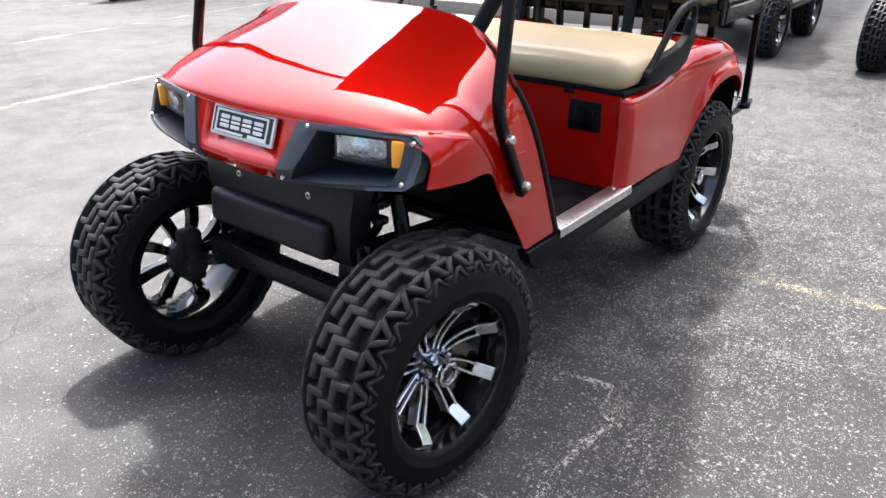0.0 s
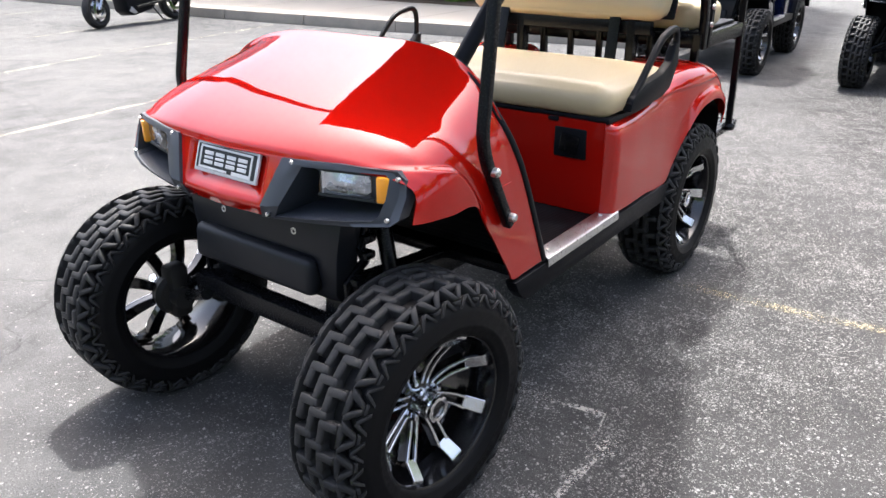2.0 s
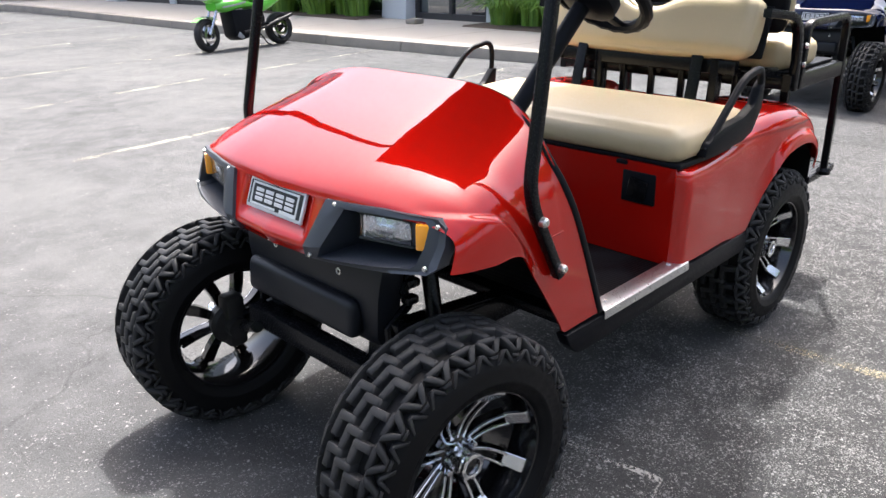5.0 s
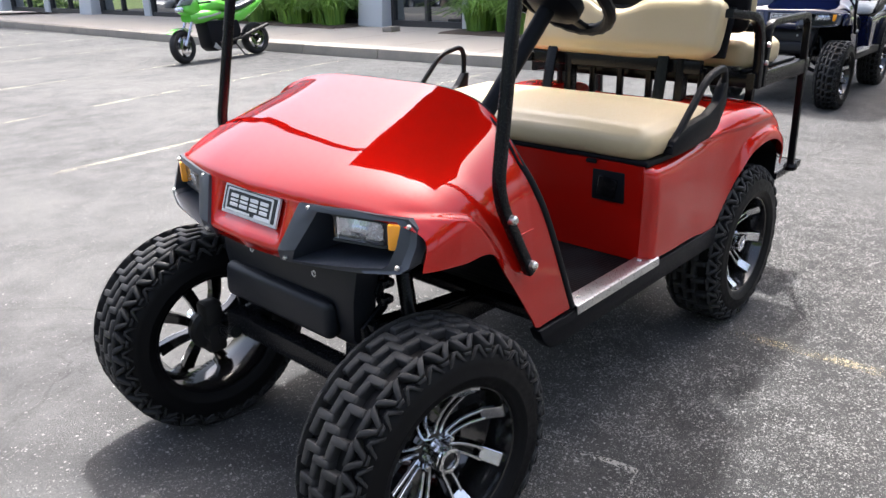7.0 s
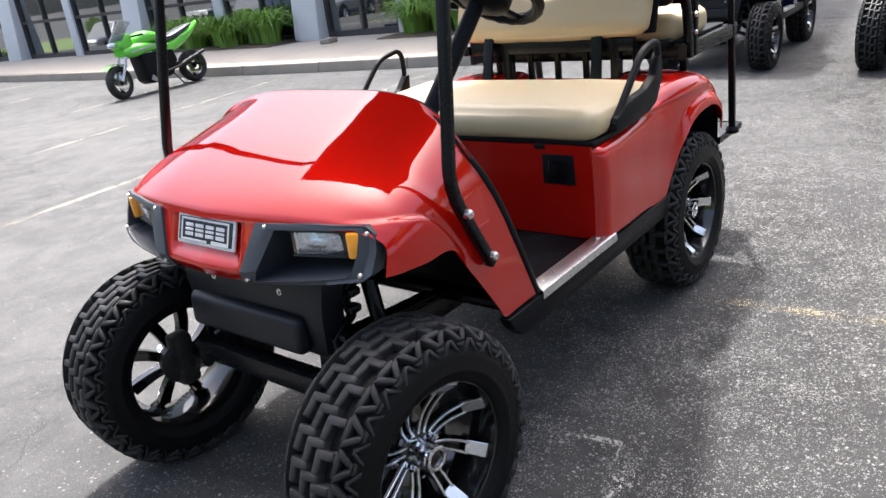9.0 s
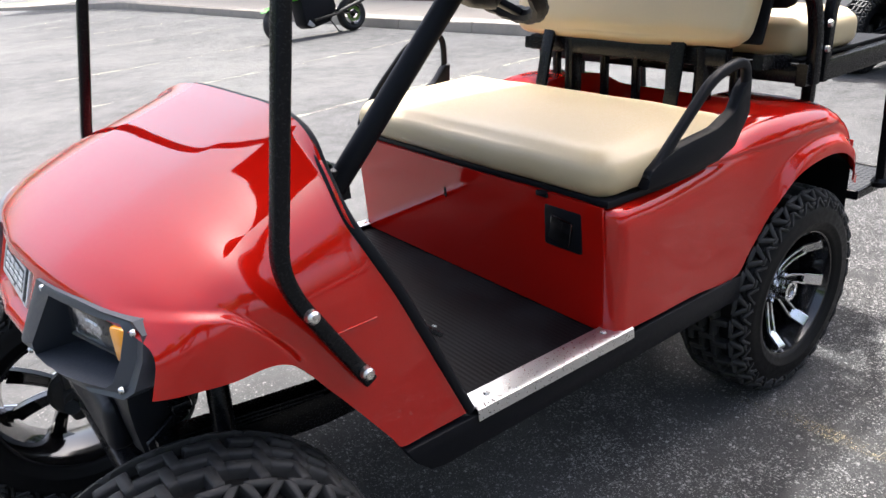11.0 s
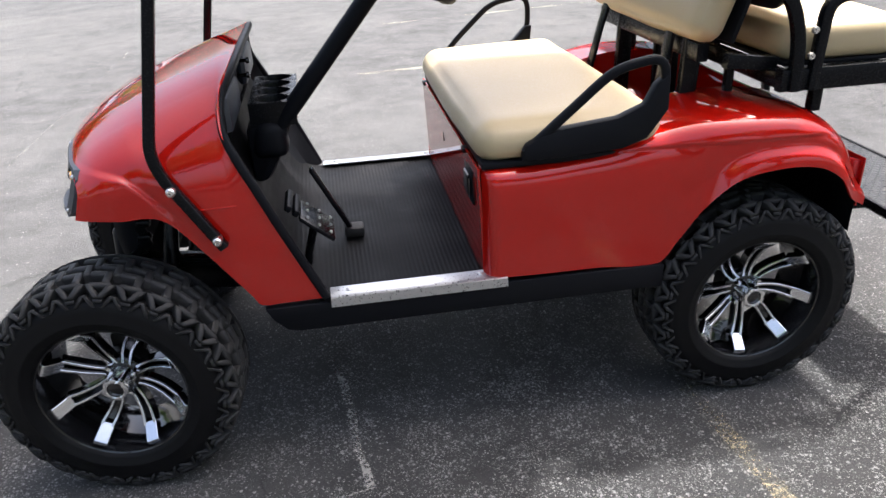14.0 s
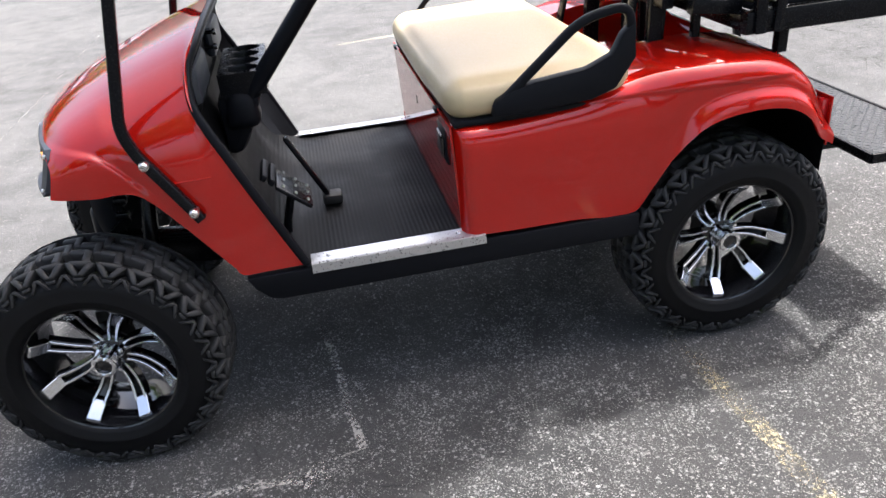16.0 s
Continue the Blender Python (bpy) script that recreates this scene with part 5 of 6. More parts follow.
ribbon("crack_seal", [(0.49, 0.0), (0.505, -0.18), (0.535, -0.36), (0.545, -0.54), (0.566, -0.69)], 0.022, SEALER, "pale filled crack in asphalt", "crack", 0.8, 0.02)
ribbon("crack_seal", [(0.562, -0.688), (0.50, -0.702), (0.435, -0.706), (0.36, -0.728)], 0.007, SEALER, "pale filled crack in asphalt", "crack", 0.8, 0.015)
ribbon("crack_seal", [(0.455, -0.738), (0.42, -0.752), (0.31, -0.739), (0.15, -0.733), (-0.10, -0.76)], 0.026, SEALER, "pale filled crack in asphalt", "crack", 0.9, 0.02)
ribbon("crack_seal", [(-1.25, 1.2), (-1.25, 1.7), (-1.262, 2.65), (-1.258, 3.2), (-1.27, 4.1), (-1.28, 5.5)], 0.016, SEAM, "pale filled crack in asphalt", "crack", 0.8, 0.03)
ribbon("crack_seal", [(0.465, -0.725), (0.43, -0.748), (0.405, -0.772)], 0.055, SEALER, "pale patch of filler on asphalt", "crack", 0.9, 0.01, 0.004)


# ---- kerb and sidewalk ----
KERB = [(7.05, 2.1), (6.92, 3.0), (6.70, 4.64), (6.50, 6.3), (6.25, 8.8), (6.02, 14.0), (5.85, 20), (5.75, 27), (5.7, 48)]


def kerb_x(y):
    return curve(y, tuple((b, a) for a, b in KERB))


def kerb_and_walk():
    k = tagged(new("kerb"), "weathered concrete kerb with dark joints", "kerb", kind="structure")
    ys = [2.1 + 1.52 * i for i in range(28)]
    for a, b in zip(ys, ys[1:]):
        bm, rows = bmesh.new(), []
        for i in range(5):
            y = a + 0.008 + (b - a - 0.016) * i / 4
            x, z = kerb_x(y), lie(6.0, y)
            w = 0.006 * noise.noise(Vector((y * 2, 3, 0)))
            rows.append([(x + 0.17, y, z - 0.05), (x + 0.17, y, z + 0.142), (x + 0.03, y, z + 0.146 + w), (x + 0.008, y, z + 0.135 + w), (x - 0.004, y, z + 0.10), (x - 0.012, y, z - 0.05)])
        vs = grid(bm, rows)
        bm.faces.new(vs[0])
        bm.faces.new(vs[-1][::-1])
        part("kerb_stone", bm, KERB_CONCRETE, k)
    w = tagged(new("sidewalk"), "pale concrete sidewalk in large slabs", "sidewalk", kind="structure")
    for a, b in zip(ys, ys[1:]):
        bm, rows = bmesh.new(), []
        for i in range(4):
            y = a + 0.006 + (b - a - 0.012) * i / 3
            x0, z = kerb_x(y) + 0.176, lie(6.0, y)
            rows.append([(x0, y, z - 0.05), (x0, y, z + 0.140), (x0 + 1.2, y, z + 0.148), (12.0 - 0.1 * (y - 9.7), y, z + 0.150)])
        vs = grid(bm, rows)
        part("slab", bm, CONCRETE, w)


kerb_and_walk()


# ---- shop building behind the sidewalk ----
def building():
    # wall above the windows is unseen; its height is set to shade the sidewalk
    top = 7.0
    b = tagged(new("shop_building"), "grey commercial building with dark glass windows, upper wall unseen", "building", kind="structure")
    b.matrix_basis = pose(9.42, 9.73, 0.14, 0, 0, 5.2)
    bm = bmesh.new()
    box(bm, (2.7, 8.4, top / 2 + 1.45), (5.0, 31.6, top - 2.9 + 0.02))
    part("upper_wall", bm, WALL_PAINT, b)
    bm = bmesh.new()
    box(bm, (2.7, 8.4, top + 0.02), (5.3, 32.0, 0.12), 0.02)
    part("roof", bm, FRAME_DARK, b)
    for y0, y1 in ((-7.6, -7.4), (24.0, 24.3)):
        bm = bmesh.new()
        box(bm, (2.7, (y0 + y1) / 2, 1.5), (5.0, y1 - y0, 3.0))
        part("end_wall", bm, WALL_PAINT, b)
    bm = bmesh.new()
    box(bm, (5.1, 8.0, 1.5), (0.2, 31.4, 3.0))
    part("back_wall", bm, WALL_PAINT, b)
    bm = bmesh.new()
    box(bm, (2.6, 8.0, 1.5), (0.1, 32, 3.0))
    part("inner_wall", bm, INTERIOR, b)
    piers = [(-4.95, 0.65), (0.0, 0.62), (5.25, 0.62), (10.5, 0.62), (15.75, 0.62), (21.0, 0.62)]
    for y, w in piers:
        bm = bmesh.new()
        slab(bm, [(-0.34, 0.0), (0.1, 0.0), (0.1, 3.0), (-0.05, 3.0)], lambda a, c: (a, y - w / 2, c), (0, w, 0), 0.012)
        part("pier", bm, WALL_PAINT, b, "pale grey painted pier")
    mids = [(-2.15, 0.26), (2.55, 0.28), (7.9, 0.28), (13.1, 0.28), (18.4, 0.28)]
    for y, w in mids:
        bm = bmesh.new()
        slab(bm, [(-0.10, 0.0), (0.1, 0.0), (0.1, 3.0), (-0.10, 3.0)], lambda a, c: (a, y - w / 2, c), (0, w, 0), 0.01)
        part("pier", bm, WALL_PAINT, b)
    edges = sorted([y - w / 2 for y, w in piers + mids] + [y + w / 2 for y, w in piers + mids])[1:-1]
    for y0, y1 in zip(edges[::2], edges[1::2]):
        door = -2.2 < (y0 + y1) / 2 < -0.3
        wd = new("window")
        wd.parent = b
        n = 2 if y1 - y0 < 2.6 else 3
        bm = bmesh.new()
        for i in range(n + 1):
            y = y0 + 0.03 + (y1 - y0 - 0.06) * i / n
            box(bm, (0.0, y, 1.5), (0.10, 0.06, 3.0))
        for z in ((0.05, 0.92, 2.2) if not door else (0.06, 1.05, 2.15)):
            box(bm, (0.0, (y0 + y1) / 2, z), (0.09, y1 - y0, 0.07 if z > 0.1 else 0.12))
        part("window_frame", bm, FRAME_DARK, wd, smooth=False)
        for i in range(n):
            a, c = y0 + 0.06 + (y1 - y0 - 0.06) * i / n, y0 + (y1 - y0 - 0.06) * (i + 1) / n
            for z0, z1 in ((0.11, 0.885), (0.955, 2.165), (2.235, 3.0)) if not door else ((0.12, 1.015), (1.085, 2.115), (2.185, 3.0)):
                bm = bmesh.new()
                box(bm, (0.02, (a + c) / 2, (z0 + z1) / 2), (0.012, c - a, z1 - z0))
                part("pane", bm, PANE, wd, smooth=False)
        if door:
            bm = bmesh.new()
            bar(bm, [(-0.09, (y0 + y1) / 2 + 0.12, 0.9), (-0.09, (y0 + y1) / 2 + 0.12, 1.3)], 0.02, 0.02, up=(0, 1, 0))
            part("door_handle", bm, CHROME, wd)
    # ribbed metal shutter next to the end wall
    bm = bmesh.new()
    ribs = []
    for i in range(64):
        y = -7.40 + 2.12 * i / 63
        ribs.append((-0.02 - (0.03 if i % 4 in (1, 2) else 0.0), y))
    grid(bm, [[(x, y, z) for x, y in ribs] for z in (0.0, 3.0)])
    thick(bm, 0.01)
    part("ribbed_shutter", bm, worn("grey_ribbed_metal", (0.34, 0.36, 0.37), 0.45, vary=0.08, coarse=0.8), b, "grey ribbed metal wall panel", smooth=False)
    return b


building()


# ---- planting beds ----
def daylily(seed, blades, height, spread):
    rnd = random.Random(seed)
    bm = bmesh.new()
    for _ in range(blades):
        a, r = rnd.uniform(0, 2 * math.pi), spread * 0.45 * math.sqrt(rnd.random())
        root = Vector((r * math.cos(a), r * math.sin(a), 0))
        out = Vector((math.cos(a + rnd.uniform(-0.7, 0.7)), math.sin(a + rnd.uniform(-0.7, 0.7)), 0))
        side = Vector((-out.y, out.x, 0))
        hgt, reach, w = height * rnd.uniform(0.65, 1.15), spread * rnd.uniform(0.45, 1.2), rnd.uniform(0.010, 0.019)
        rows = []
        for i in range(7):
            t = i / 6
            p = root + out * (reach * t**1.7) + Vector((0, 0, hgt * (t * 2.5 - t * t * 1.85)))
            k = w * (1 - t**2.2) + 0.001
            rows.append([p - side * k + Vector((0, 0, 0.004)), p, p + side * k + Vector((0, 0, 0.004))])
        grid(bm, rows)
    return bm


def planting(points, seed):
    rnd = random.Random(seed)
    for x, y in points:
        e = thing("daylily_clump", "dense green daylily clump beside a concrete sidewalk", "plant", (x, y, 0.145), rnd.uniform(0, 360), group="daylily clumps")
        o = part("leaves", daylily(rnd.random(), 230, rnd.uniform(0.60, 0.74), rnd.uniform(0.50, 0.62)), BLADE, e)
        o["kind"] = "stuff"


planting([(8.95, 12.1), (8.75, 11.55), (9.02, 11.0), (8.85, 10.5), (8.70, 12.75), (8.8, 13.3)], 3)
planting([(9.25, 7.05), (9.35, 6.5), (9.2, 5.95), (9.4, 5.4), (9.35, 4.9)], 8)
for pts in (((8.35, 9.9), (8.28, 13.7)), ((8.75, 4.6), (8.65, 7.5))):
    bm = bmesh.new()
    (xa, ya), (xb, yb) = pts
    rows = []
    for i in range(25):
        t = i / 24
        y, x = ya + (yb - ya) * t, xa + (xb - xa) * t
        rows.append([(x + 0.05 * noise.noise(Vector((y * 3, 1, 0))), y, 0.150), (x + 0.04, y, 0.172), (x + 0.5, y, 0.182), (x + 0.95, y, 0.172)])
    grid(bm, rows)
    tagged(part("planting_bed", bm, worn("dark_mulch", (0.07, 0.05, 0.035), 0.95, vary=0.5, fine=60, relief=0.01)), "dark mulch bed along the shop front", "planting bed", kind="structure")
bm = bmesh.new()
box(bm, (0, 0, 0.045), (0.30, 0.19, 0.09), 0.012)
tagged(part("concrete_block", bm, KERB_CONCRETE), "small grey concrete block lying on the sidewalk", "block").matrix_basis = pose(8.55, 8.55, 0.147, 0, 0, 14)


# ---- motorcycle ----
def motorcycle(place, turn):
    m = thing("motorcycle", "bright green sport motorcycle with black seat on its side stand", "motorcycle", place, turn)
    m.matrix_basis = m.matrix_basis @ pose(0, 0, 0, -4, 0, 0) @ Matrix.Diagonal((1.0, 0.95, 0.93, 1))
    for x, r, w in ((0.0, 0.250, 0.105), (1.36, 0.258, 0.13)):
        e = new("wheel")
        e.parent = m
        e.matrix_basis = pose(x, 0, r, 0, 0, 15 if x == 0 else 0)
        bm = bmesh.new()
        prof = [(r - 0.085, -w * 0.36), (r - 0.05, -w * 0.5), (r - 0.018, -w * 0.42), (r - 0.003, -w * 0.2), (r, 0), (r - 0.003, w * 0.2), (r - 0.018, w * 0.42), (r - 0.05, w * 0.5), (r - 0.085, w * 0.36)]
        lathe(bm, prof, 40, closed=True)
        part("tyre", bm, RUBBER, e)
        bm = bmesh.new()
        lathe(bm, [(r - 0.082, -w * 0.36), (r - 0.10, -w * 0.34), (r - 0.105, 0), (r - 0.10, w * 0.34), (r - 0.082, w * 0.36), (r - 0.09, 0)], 36, closed=True)
        lathe(bm, [(0.001, -0.05), (0.045, -0.05), (0.045, 0.05), (0.001, 0.05)], 16)
        for i in range(3):
            t = radians(30 + 120 * i)
            bar(bm, [(0.03 * math.cos(t), 0, 0.03 * math.sin(t)), ((r - 0.095) * math.cos(t), 0, (r - 0.095) * math.sin(t))], 0.045, 0.03, up=(0, 1, 0))
        part("rim", bm, GLOSS_BLACK, e)
        bm = bmesh.new()
        lathe(bm, [(0.075, -0.062), (0.125, -0.062), (0.125, -0.057), (0.075, -0.057)], 28, closed=True)
        part("brake_disc", bm, CHROME, e)
    for s in (-1, 1):
        bm = bmesh.new()
        tube(bm, [(0.0, s * 0.080, 0.26), (0.13, s * 0.080, 0.52)], 0.024, 12)
        tube(bm, [(0.13, s * 0.080, 0.52), (0.28, s * 0.080, 0.84)], 0.018, 12)
        part("fork_leg", bm, DULL_SILVER, m)
        bm = bmesh.new()
        tube(bm, [(0.30, s * 0.12, 0.86), (0.36, s * 0.34, 0.87)], 0.014, 10)
        part("handlebar", bm, TRIM, m)
    bm = bmesh.new()
    rows = []
    for a in range(-40, 41, 10):
        t = radians(90 + 2 + a)
        rows.append([(0.275 * math.cos(t), y, 0.250 + 0.275 * math.sin(t) - 0.25 * y * y) for y in (-0.075, -0.04, 0, 0.04, 0.075)])
    grid(bm, rows)
    thick(bm, 0.004)
    part("front_fender", bm, GREEN, m)

    def shell(name, stations, mat, power=2.6, label=""):
        """A closed body through stations of (x, z, half width, half height)."""
        bm, rows = bmesh.new(), []
        xs = [st[0] for st in stations]
        for i in range(25):
            x = xs[0] + (xs[-1] - xs[0]) * i / 24
            z, w, h = (curve(x, tuple((st[0], st[k]) for st in stations)) for k in (1, 2, 3))
            row = []
            for j in range(24):
                t = 2 * math.pi * j / 24
                c, s = math.cos(t), math.sin(t)
                row.append((x, w * math.copysign(abs(c) ** (2 / power), c), z + h * math.copysign(abs(s) ** (2 / power), s)))
            rows.append(row)
        vs = grid(bm, rows, closed=True)
        bm.faces.new(vs[0])
        bm.faces.new(vs[-1])
        return part(name, bm, mat, m, label, angle=50)

    bm = bmesh.new()
    slab(bm, [(0.055, 0.775), (0.10, 0.715), (0.22, 0.665), (0.34, 0.70), (0.335, 0.90), (0.285, 0.945), (0.13, 0.885)], lambda a, b: (a, -0.135, b), (0, 0.27, 0), 0.05)
    part("nose_fairing", bm, GREEN, m, "green nose fairing", angle=60)
    shell("side_fairing", ((0.14, 0.66, 0.12, 0.06), (0.30, 0.66, 0.18, 0.10), (0.50, 0.68, 0.20, 0.085), (0.74, 0.66, 0.17, 0.05), (0.90, 0.64, 0.14, 0.03)), GREEN, 3.0)
    bm = bmesh.new()
    slab(bm, [(0.37, 0.60), (0.96, 0.58), (1.0, 0.40), (0.86, 0.20), (0.50, 0.13), (0.41, 0.20)], lambda a, b: (a, -0.155, b), (0, 0.31, 0), 0.03)
    part("belly_pan", bm, TRIM, m, "black engine cover and belly pan", angle=40)
    bm = bmesh.new()
    slab(bm, [(0.425, 0.20), (0.50, 0.15), (0.56, 0.17), (0.47, 0.27)], lambda a, b: (a, -0.160, b), (0, 0.32, 0), 0.004)
    part("belly_flash", bm, SILVER_PAINT, m, "pale grey belly flash")
    shell("fuel_tank", ((0.40, 0.78, 0.10, 0.05), (0.52, 0.82, 0.17, 0.10), (0.68, 0.82, 0.18, 0.09), (0.88, 0.75, 0.12, 0.06)), GREEN, 2.6)
    shell("seat", ((0.80, 0.765, 0.12, 0.035), (0.96, 0.755, 0.15, 0.045), (1.16, 0.80, 0.15, 0.05), (1.40, 0.875, 0.11, 0.035), (1.50, 0.90, 0.07, 0.02)), BEZEL, 3.0, "black vinyl seat")
    shell("tail_fairing", ((0.80, 0.60, 0.13, 0.08), (1.02, 0.63, 0.15, 0.10), (1.28, 0.73, 0.14, 0.09), (1.50, 0.84, 0.10, 0.06), (1.64, 0.91, 0.05, 0.035)), GREEN, 2.8, "green tail fairing")
    for s in (-1, 1):
        bm = bmesh.new()
        bar(bm, [(0.22, s * 0.165, 0.64), (0.42, s * 0.203, 0.665), (0.62, s * 0.196, 0.70)], 0.006, 0.026)
        part("fairing_stripe", bm, SILVER_PAINT, m, "pale grey fairing stripe")
    bm = bmesh.new()
    rows = []
    for i in range(8):
        t = i / 7
        rows.append([(0.05 + 0.20 * t + 0.09 * v * v + 0.05 * t * t, 0.155 * v * (1 - 0.30 * t * t), 0.84 + 0.28 * t - 0.05 * v * v * t) for v in [-1 + j / 5 for j in range(11)]])
    grid(bm, rows)
    thick(bm, 0.004)
    part("windscreen", bm, SCREEN, m, "smoked windscreen")
    bm = bmesh.new()
    box(bm, (0.055, 0, 0.785), (0.06, 0.16, 0.075), 0.025, Euler((0, radians(25), 0)).to_matrix())
    part("headlamp", bm, DULL_SILVER, m)
    bm = bmesh.new()
    tube(bm, [(0.55, -0.16, 0.25), (0.95, -0.19, 0.30), (1.05, -0.2, 0.34)], 0.022, 10)
    tube(bm, [(1.02, -0.19, 0.33), (1.48, -0.20, 0.46)], 0.027, 14)
    part("exhaust", bm, GREASE, m, "grey steel exhaust pipe")
    bm = bmesh.new()
    bar(bm, [(0.95, -0.10, 0.36), (1.40, -0.11, 0.27)], 0.05, 0.03)
    bar(bm, [(0.95, 0.10, 0.36), (1.40, 0.11, 0.27)], 0.05, 0.03)
    part("swing_arm", bm, STEEL, m)
    bm = bmesh.new()
    tube(bm, [(0.80, -0.15, 0.28), (0.86, -0.30, 0.04), (0.90, -0.31, 0.036)], 0.011, 8)
    part("side_stand", bm, STEEL, m)


motorcycle((4.55, 8.62, 0.0), 8.6)


# ---- parked cars across the lot ----
def parked_car(label, paint, place, turn, length=4.6, width=1.82, height=1.68, hood=0.98):
    c = thing("parked_car", label, "car", place, turn, group="parked cars across the lot")

    bm, rows = bmesh.new(), []
    L = length
    lower = ((0, 0.80 if hood > 1 else 0.62), (0.05, 0.92 if hood > 1 else 0.84), (0.25 * L, hood), (0.30 * L, hood + 0.02), (0.88 * L, hood + 0.06), (0.97 * L, hood - 0.05), (L, 0.66))
    for i in range(37):
        x = L * i / 36
        zt = curve(x, lower)
        zb = 0.36
        for ax in (0.19 * L, 0.835 * L):
            d = abs(x - ax)
            if d < 0.43:
                zb = max(zb, 0.36 + math.sqrt(0.43**2 - d * d) * 0.98)
        w = width / 2 * (1 - 0.12 * abs(2 * x / L - 1) ** 5)
        rows.append([(x - L / 2, -w * 0.93, zb), (x - L / 2, -w, 0.5 * (zb + zt)), (x - L / 2, -w * 0.985, zt - 0.06), (x - L / 2, -w * 0.93, zt), (x - L / 2, 0, zt + 0.03),
                     (x - L / 2, w * 0.93, zt), (x - L / 2, w * 0.985, zt - 0.06), (x - L / 2, w, 0.5 * (zb + zt)), (x - L / 2, w * 0.93, zb)])
    vs = grid(bm, rows)
    bm.faces.new(vs[0])
    bm.faces.new(vs[-1])
    part("body", bm, paint, c, angle=40)
    cab, glass = bmesh.new(), bmesh.new()
    a, b, w0, w1 = 0.27 * L - L / 2, 0.985 * L - L / 2, width * 0.46, width * 0.385
    z0, z1 = hood + 0.0, height
    ring = lambda k, z, w: [(a + 0.75 * k, -w, z), (b - 0.28 * k, -w, z), (b - 0.28 * k, w, z), (a + 0.75 * k, w, z)]  # noqa: E731
    grid(glass, [ring(0, z0, w0), ring(0.88, z1 - 0.06, w1 + 0.01)], closed=True)
    part("side_glass", glass, PANE, c, smooth=False)
    vs = grid(cab, [ring(0.86, z1 - 0.09, w1 + 0.022), ring(0.90, z1 - 0.03, w1), ring(1.0, z1, w1 - 0.10)], closed=True)
    cab.faces.new(vs[-1])
    part("roof", cab, paint, c, angle=60)
    for k in (0.0, 0.36, 0.66, 1.0):
        for s in (-1, 1):
            bm = bmesh.new()
            p0 = Vector((a + (b - a) * k, s * (w0 + 0.004), z0))
            p1 = Vector((a + 0.75 * 0.9 + (b - 0.28 * 0.9 - a - 0.75 * 0.9) * k, s * (w1 + 0.006), z1 - 0.05))
            bar(bm, [p0, p1], 0.07, 0.03)
            part("pillar", bm, paint if k in (0.0, 1.0) else TRIM, c)
    for x in (0.19 * L - L / 2, 0.835 * L - L / 2):
        for s in (-1, 1):
            bm = bmesh.new()
            lathe(bm, [(0.22, -0.11), (0.345, -0.12), (0.37, -0.08), (0.37, 0.08), (0.345, 0.12), (0.22, 0.11)], 28, closed=True)
            wh = part("wheel", bm, WALL_RUBBER, c)
            wh.matrix_basis = pose(x, s * (width / 2 - 0.115), 0.37)
            bm = bmesh.new()
            lathe(bm, [(0.001, s * 0.075), (0.06, s * 0.085), (0.21, s * 0.06), (0.225, s * 0.10), (0.225, -s * 0.05)], 20)
            part("rim", bm, MACHINED, wh)
    bm = bmesh.new()
    box(bm, (0, 0, 0.50), (L * 0.86, width * 0.80, 0.34), 0.05)
    part("underbody", bm, WALL_RUBBER, c)
    for x, z in ((-L / 2 + 0.05, 0.44), (L / 2 - 0.05, 0.48)):
        bm = bmesh.new()
        box(bm, (x, 0, z), (0.26, width * 0.90, 0.22), 0.06, seg=3)
        part("bumper", bm, DULL_SILVER if x > 0 else BEZEL, c)
    bm = bmesh.new()
    box(bm, (L / 2 - 0.055, 0, 0.78), (0.06, 0.42, 0.13), 0.01)
    part("plate_recess", bm, BEZEL, c)
    for s in (-1, 1):
        bm = bmesh.new()
        box(bm, (0.0, s * (width / 2 - 0.03), 0.42), (L * 0.40, 0.07, 0.18), 0.03)
        part("sill_cladding", bm, BEZEL, c)
    for s in (-1, 1):
        bm = bmesh.new()
        box(bm, (-L / 2 + 0.06, s * width * 0.36, 0.74), (0.12, 0.34, 0.14), 0.03)
        part("headlight", bm, LENS, c).visible_shadow = False
        bm = bmesh.new()
        box(bm, (L / 2 - 0.10, s * width * 0.43, 0.90), (0.14, 0.10, 0.20), 0.03)
        part("tail_light", bm, RED_LENS, c)


for label, paint, x, y, turn, size in (("silver sport utility vehicle parked with its tail to the lot", SILVER_PAINT, -9.6, 26.5, -8, 1.76), ("pale grey hatchback parked with its tail to the lot", SILVER_PAINT, -9.65, 30.1, -8, 1.52),
                                       ("silver sport utility vehicle parked with its nose to the lot", SILVER_PAINT, -9.85, 38.9, 172, 1.74), ("pale estate car parked with its nose to the lot", SILVER_PAINT, -9.20, 22.0, 172, 1.58)):
    parked_car(label, paint, (x, y, lie(x, y)), turn, height=size, hood=1.02 if size > 1.7 else 0.98)


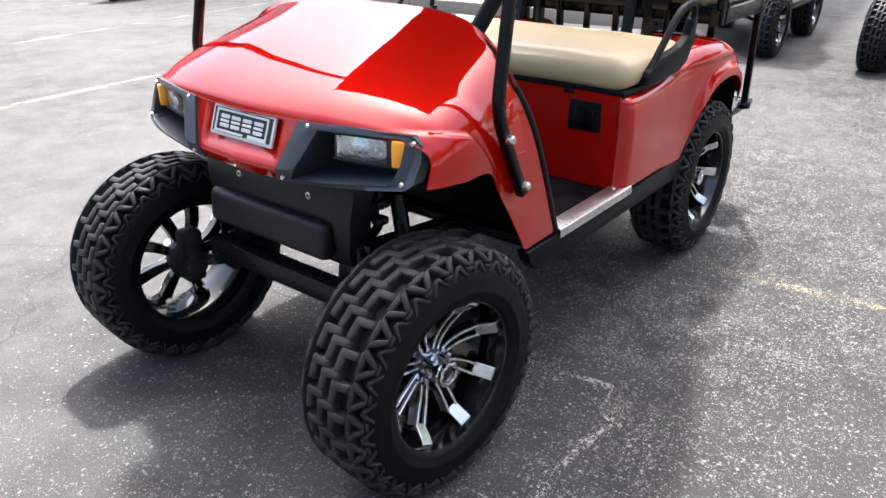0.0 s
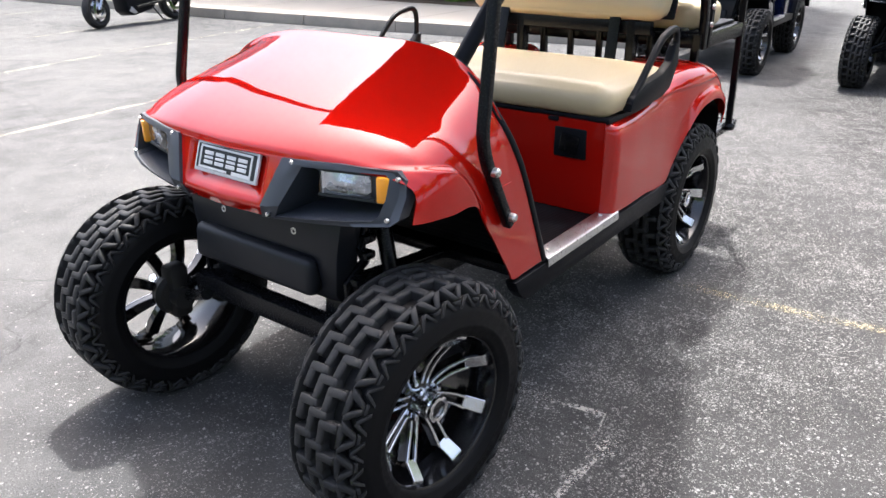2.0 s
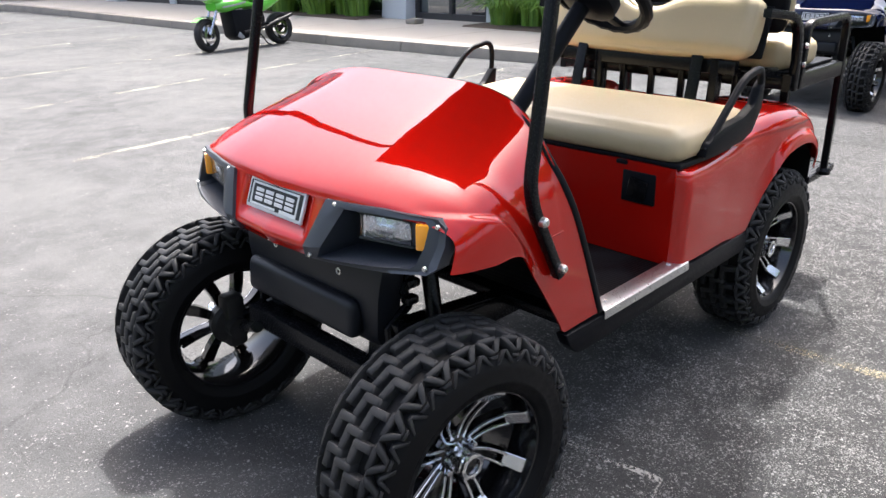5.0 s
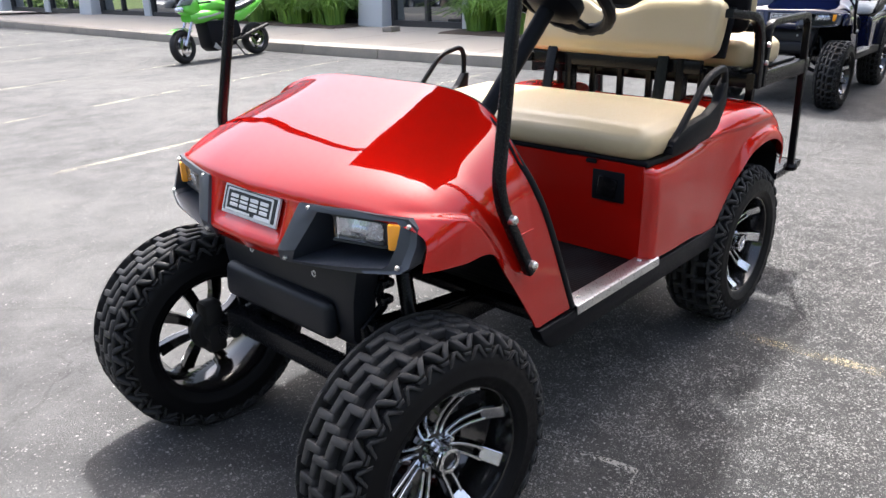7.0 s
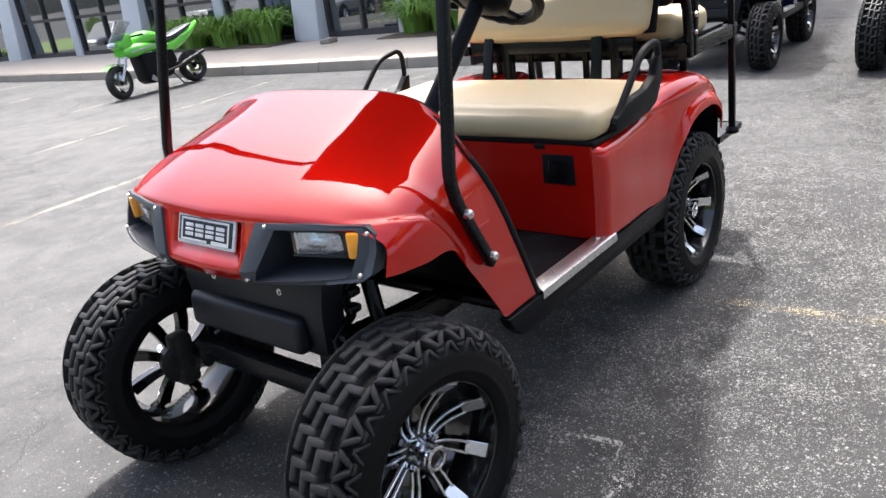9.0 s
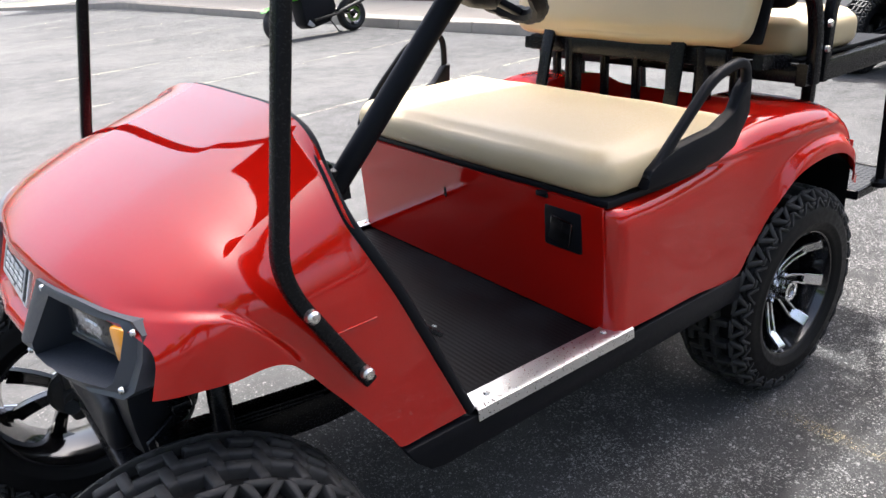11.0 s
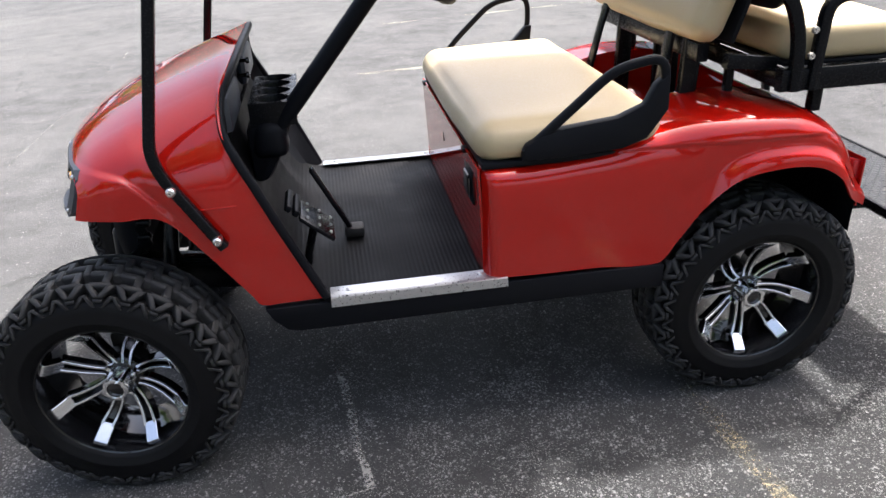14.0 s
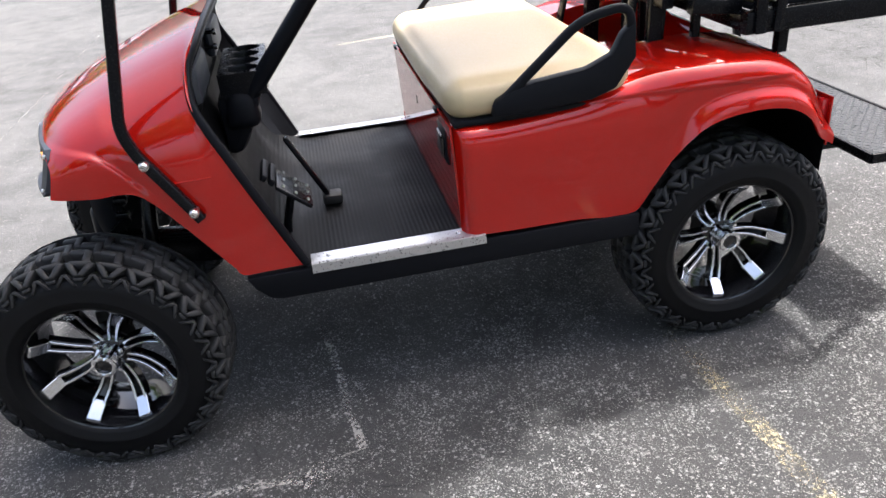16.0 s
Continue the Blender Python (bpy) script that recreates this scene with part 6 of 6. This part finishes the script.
# ---- far things by the lane ----
def all_terrain_vehicle(place, turn):
    a = thing("all_terrain_vehicle", "small dark red all-terrain vehicle with black tyres", "all-terrain vehicle", place, turn)
    a.matrix_basis = a.matrix_basis @ Matrix.Scale(0.74, 4)      # a small one
    bm = bmesh.new()
    sweep(bm, [(-0.72, 0, 0.62), (-0.50, 0, 0.74), (-0.20, 0, 0.70), (0.10, 0, 0.60), (0.45, 0, 0.68), (0.72, 0, 0.66)], circle(0.20, 12), scale=[0.6, 1.1, 1.0, 0.8, 1.0, 0.6])
    part("body", bm, BRICK_RED, a)
    bm = bmesh.new()
    box(bm, (0.22, 0, 0.84), (0.62, 0.30, 0.12), 0.05)
    part("seat", bm, TRIM, a)
    for x in (-0.58, 0.58):
        bm = bmesh.new()
        box(bm, (x, 0, 0.86 if x > 0 else 0.90), (0.42, 0.66, 0.03), 0.01)
        part("luggage_rack", bm, STEEL, a)
        for s in (-1, 1):
            bm = bmesh.new()
            box(bm, (x, s * 0.40, 0.68), (0.62, 0.26, 0.05), 0.02)
            part("mudguard", bm, BRICK_RED, a)
            bm = bmesh.new()
            lathe(bm, [(0.13, -0.10), (0.25, -0.12), (0.29, -0.08), (0.29, 0.08), (0.25, 0.12), (0.13, 0.10)], 24, closed=True)
            w = part("wheel", bm, WALL_RUBBER, a)
            w.matrix_basis = pose(x, s * 0.44, 0.29)
            bm = bmesh.new()
            lathe(bm, [(0.001, s * 0.05), (0.12, s * 0.04), (0.14, s * 0.09), (0.14, -s * 0.05)], 16)
            part("rim", bm, STEEL, w)
    bm = bmesh.new()
    tube(bm, [(-0.20, -0.40, 1.08), (-0.30, -0.15, 1.02), (-0.30, 0.15, 1.02), (-0.20, 0.40, 1.08)], 0.018, 8)
    tube(bm, [(-0.42, 0, 0.78), (-0.30, 0, 1.02)], 0.025, 8)
    part("handlebar", bm, STEEL, a)


all_terrain_vehicle((3.62, 34.8, lie(3.62, 34.8)), 20)
post = thing("painted_post", "dark red painted square post at the lot's far edge", "post", (-7.3, 55.0, lie(-7.3, 55.0)))
bm = bmesh.new()
box(bm, (0, 0, 1.5), (0.62, 0.62, 3.1), 0.03)
part("shaft", bm, BRICK_RED, post)
bm = bmesh.new()
box(bm, (0, 0, 0.10), (0.66, 0.66, 0.24), 0.04)
part("footing", bm, BRICK_RED, post)


# ---- far edge of the lot: lawn, hedge, trees ----
def hedge(name, x0, y0, x1, y1, height, seed, label):
    rnd = random.Random(seed)
    bm = bmesh.new()
    length = math.hypot(x1 - x0, y1 - y0)
    for _ in range(int(length * 420)):
        t = rnd.random()
        p = Vector((x0 + (x1 - x0) * t, y0 + (y1 - y0) * t, 0)) + Vector((rnd.gauss(0, 0.6), rnd.gauss(0, 0.6), 0))
        hill = height * (0.75 + 0.3 * noise.noise(Vector((p.x * 0.35, p.y * 0.35, seed))))
        p.z = max(lie(p.x, p.y), -3) + hill * rnd.random() ** 0.6
        u = Vector((rnd.gauss(0, 1), rnd.gauss(0, 1), rnd.gauss(0, 0.6))).normalized() * rnd.uniform(0.10, 0.22)
        v = u.orthogonal().normalized() * rnd.uniform(0.07, 0.13)
        bm.faces.new([bm.verts.new(q) for q in (p - u, p + v, p + u, p - v)])
    return tagged(part(name, bm, FAR_LEAF, smooth=False), label, "hedge", kind="stuff")


hedge("hedge", -16, 58, 2.5, 62, 1.9, 4, "loose green shrubs along the far edge of the lot")
hedge("hedge", -45, 20, -30, 52, 3.0, 5, "loose green shrubs along the far edge of the lot")


def tree(seed, height, leaves=420):
    rnd = random.Random(seed)
    e = thing("tree", "broad green deciduous tree round the lot, some added unseen to block sky", "tree", group="trees round the lot")
    bm = bmesh.new()
    sweep(bm, [(0, 0, -0.3), (0.05, 0.02, height * 0.2), (0.1, 0.0, height * 0.45)], circle(0.26, 10), scale=[1.2, 0.9, 0.5])
    tips = []
    for i in range(7):
        a = 2 * math.pi * i / 7 + rnd.uniform(-0.3, 0.3)
        r, z = height * rnd.uniform(0.18, 0.32), height * rnd.uniform(0.5, 0.8)
        tip = Vector((r * math.cos(a), r * math.sin(a), z))
        sweep(bm, [(0.08, 0, height * 0.32), tip * 0.5 + Vector((0, 0, height * 0.2)), tip], circle(0.10, 7), scale=[1, 0.6, 0.2])
        tips.append(tip)
    part("trunk", bm, BARK, e)
    bm = bmesh.new()
    tips += [Vector((0, 0, height * 0.88)), Vector((0.1 * height, 0, height * 0.7))]
    for tip in tips:
        for _ in range(leaves):
            d = Vector((rnd.gauss(0, 1), rnd.gauss(0, 1), rnd.gauss(0, 0.75)))
            p = tip + d.normalized() * (height * 0.17 * rnd.random() ** 0.45)
            u = Vector((rnd.gauss(0, 1), rnd.gauss(0, 1), rnd.gauss(0, 1))).normalized() * rnd.uniform(0.10, 0.22)
            v = u.orthogonal().normalized() * rnd.uniform(0.07, 0.15)
            bm.faces.new([bm.verts.new(q) for q in (p - u, p + v, p + u, p - v)])
    part("crown", bm, FAR_LEAF, e, smooth=False)["kind"] = "stuff"
    return e


kinds = [tree(11, 9.0), tree(12, 11.0), tree(13, 8.0), tree(14, 11.5, 620)]
spots = [(-19, 44.5, 1), (-25, 44, 1), (-21.5, 38, 1), (-14, 64, 0), (-6, 66, 1), (0, 70, 2), (8, 74, 0), (-24, 60, 1), (-32, 50, 2), (-26, 40, 1), (-27, 31, 1), (-28, 22, 1), (-28, 12, 1), (-27, 3, 1), (-28, -7, 1), (-34, -24, 2), (46, -6, 1), (48, 10, 2)]
# unseen row on the -y side, added to block low sky from the cart's flank
spots += [(-27 + 6.2 * i, -15.5 - 1.6 * (i % 2), 3) for i in range(11)]
rnd_tree = random.Random(5)
placed = set()
for x, y, k in spots:
    far = y > 45
    m = pose(x * 1.3 if far else x, y + 30 * far, max(lie(x, y), -3.0), 0, 0, rnd_tree.uniform(0, 360)) @ Matrix.Scale(0.62 if far else 1.0, 4)
    if k in placed:
        copy_thing(kinds[k], m)
    else:
        kinds[k].matrix_basis = m
        placed.add(k)
bm = bmesh.new()
steps = [-60 + 4 * i for i in range(36)]
grid(bm, [[(x, y, max(lie(x, y), -3.0) + 0.03) for x in steps] for y in (56, 60, 66, 76, 110)])
tagged(part("lawn", bm, GRASS), "mown green lawn beyond the parking lot", "lawn", kind="structure")
bm = bmesh.new()
grid(bm, [[(x, y, 0.03) for x in (34, 50, 120)] for y in (-60, -20, 0, 6, 30)])
tagged(part("lawn", bm, GRASS), "mown green lawn beyond the parking lot", "lawn", kind="structure")

# ---- other carts waiting behind ----
navy_cart = golf_cart("dark navy lifted golf cart with white vinyl seats", NAVY, (6.20, 1.0, 0), 0.0, WHITE_VINYL)
golf_cart("pale silver-blue lifted golf cart with black wheels", PALE, (6.12, -0.80, 0))
navy_cart.matrix_basis = pose(6.20, 1.0, 0, 0, 0, 1.5)
fender_flares(navy_cart)
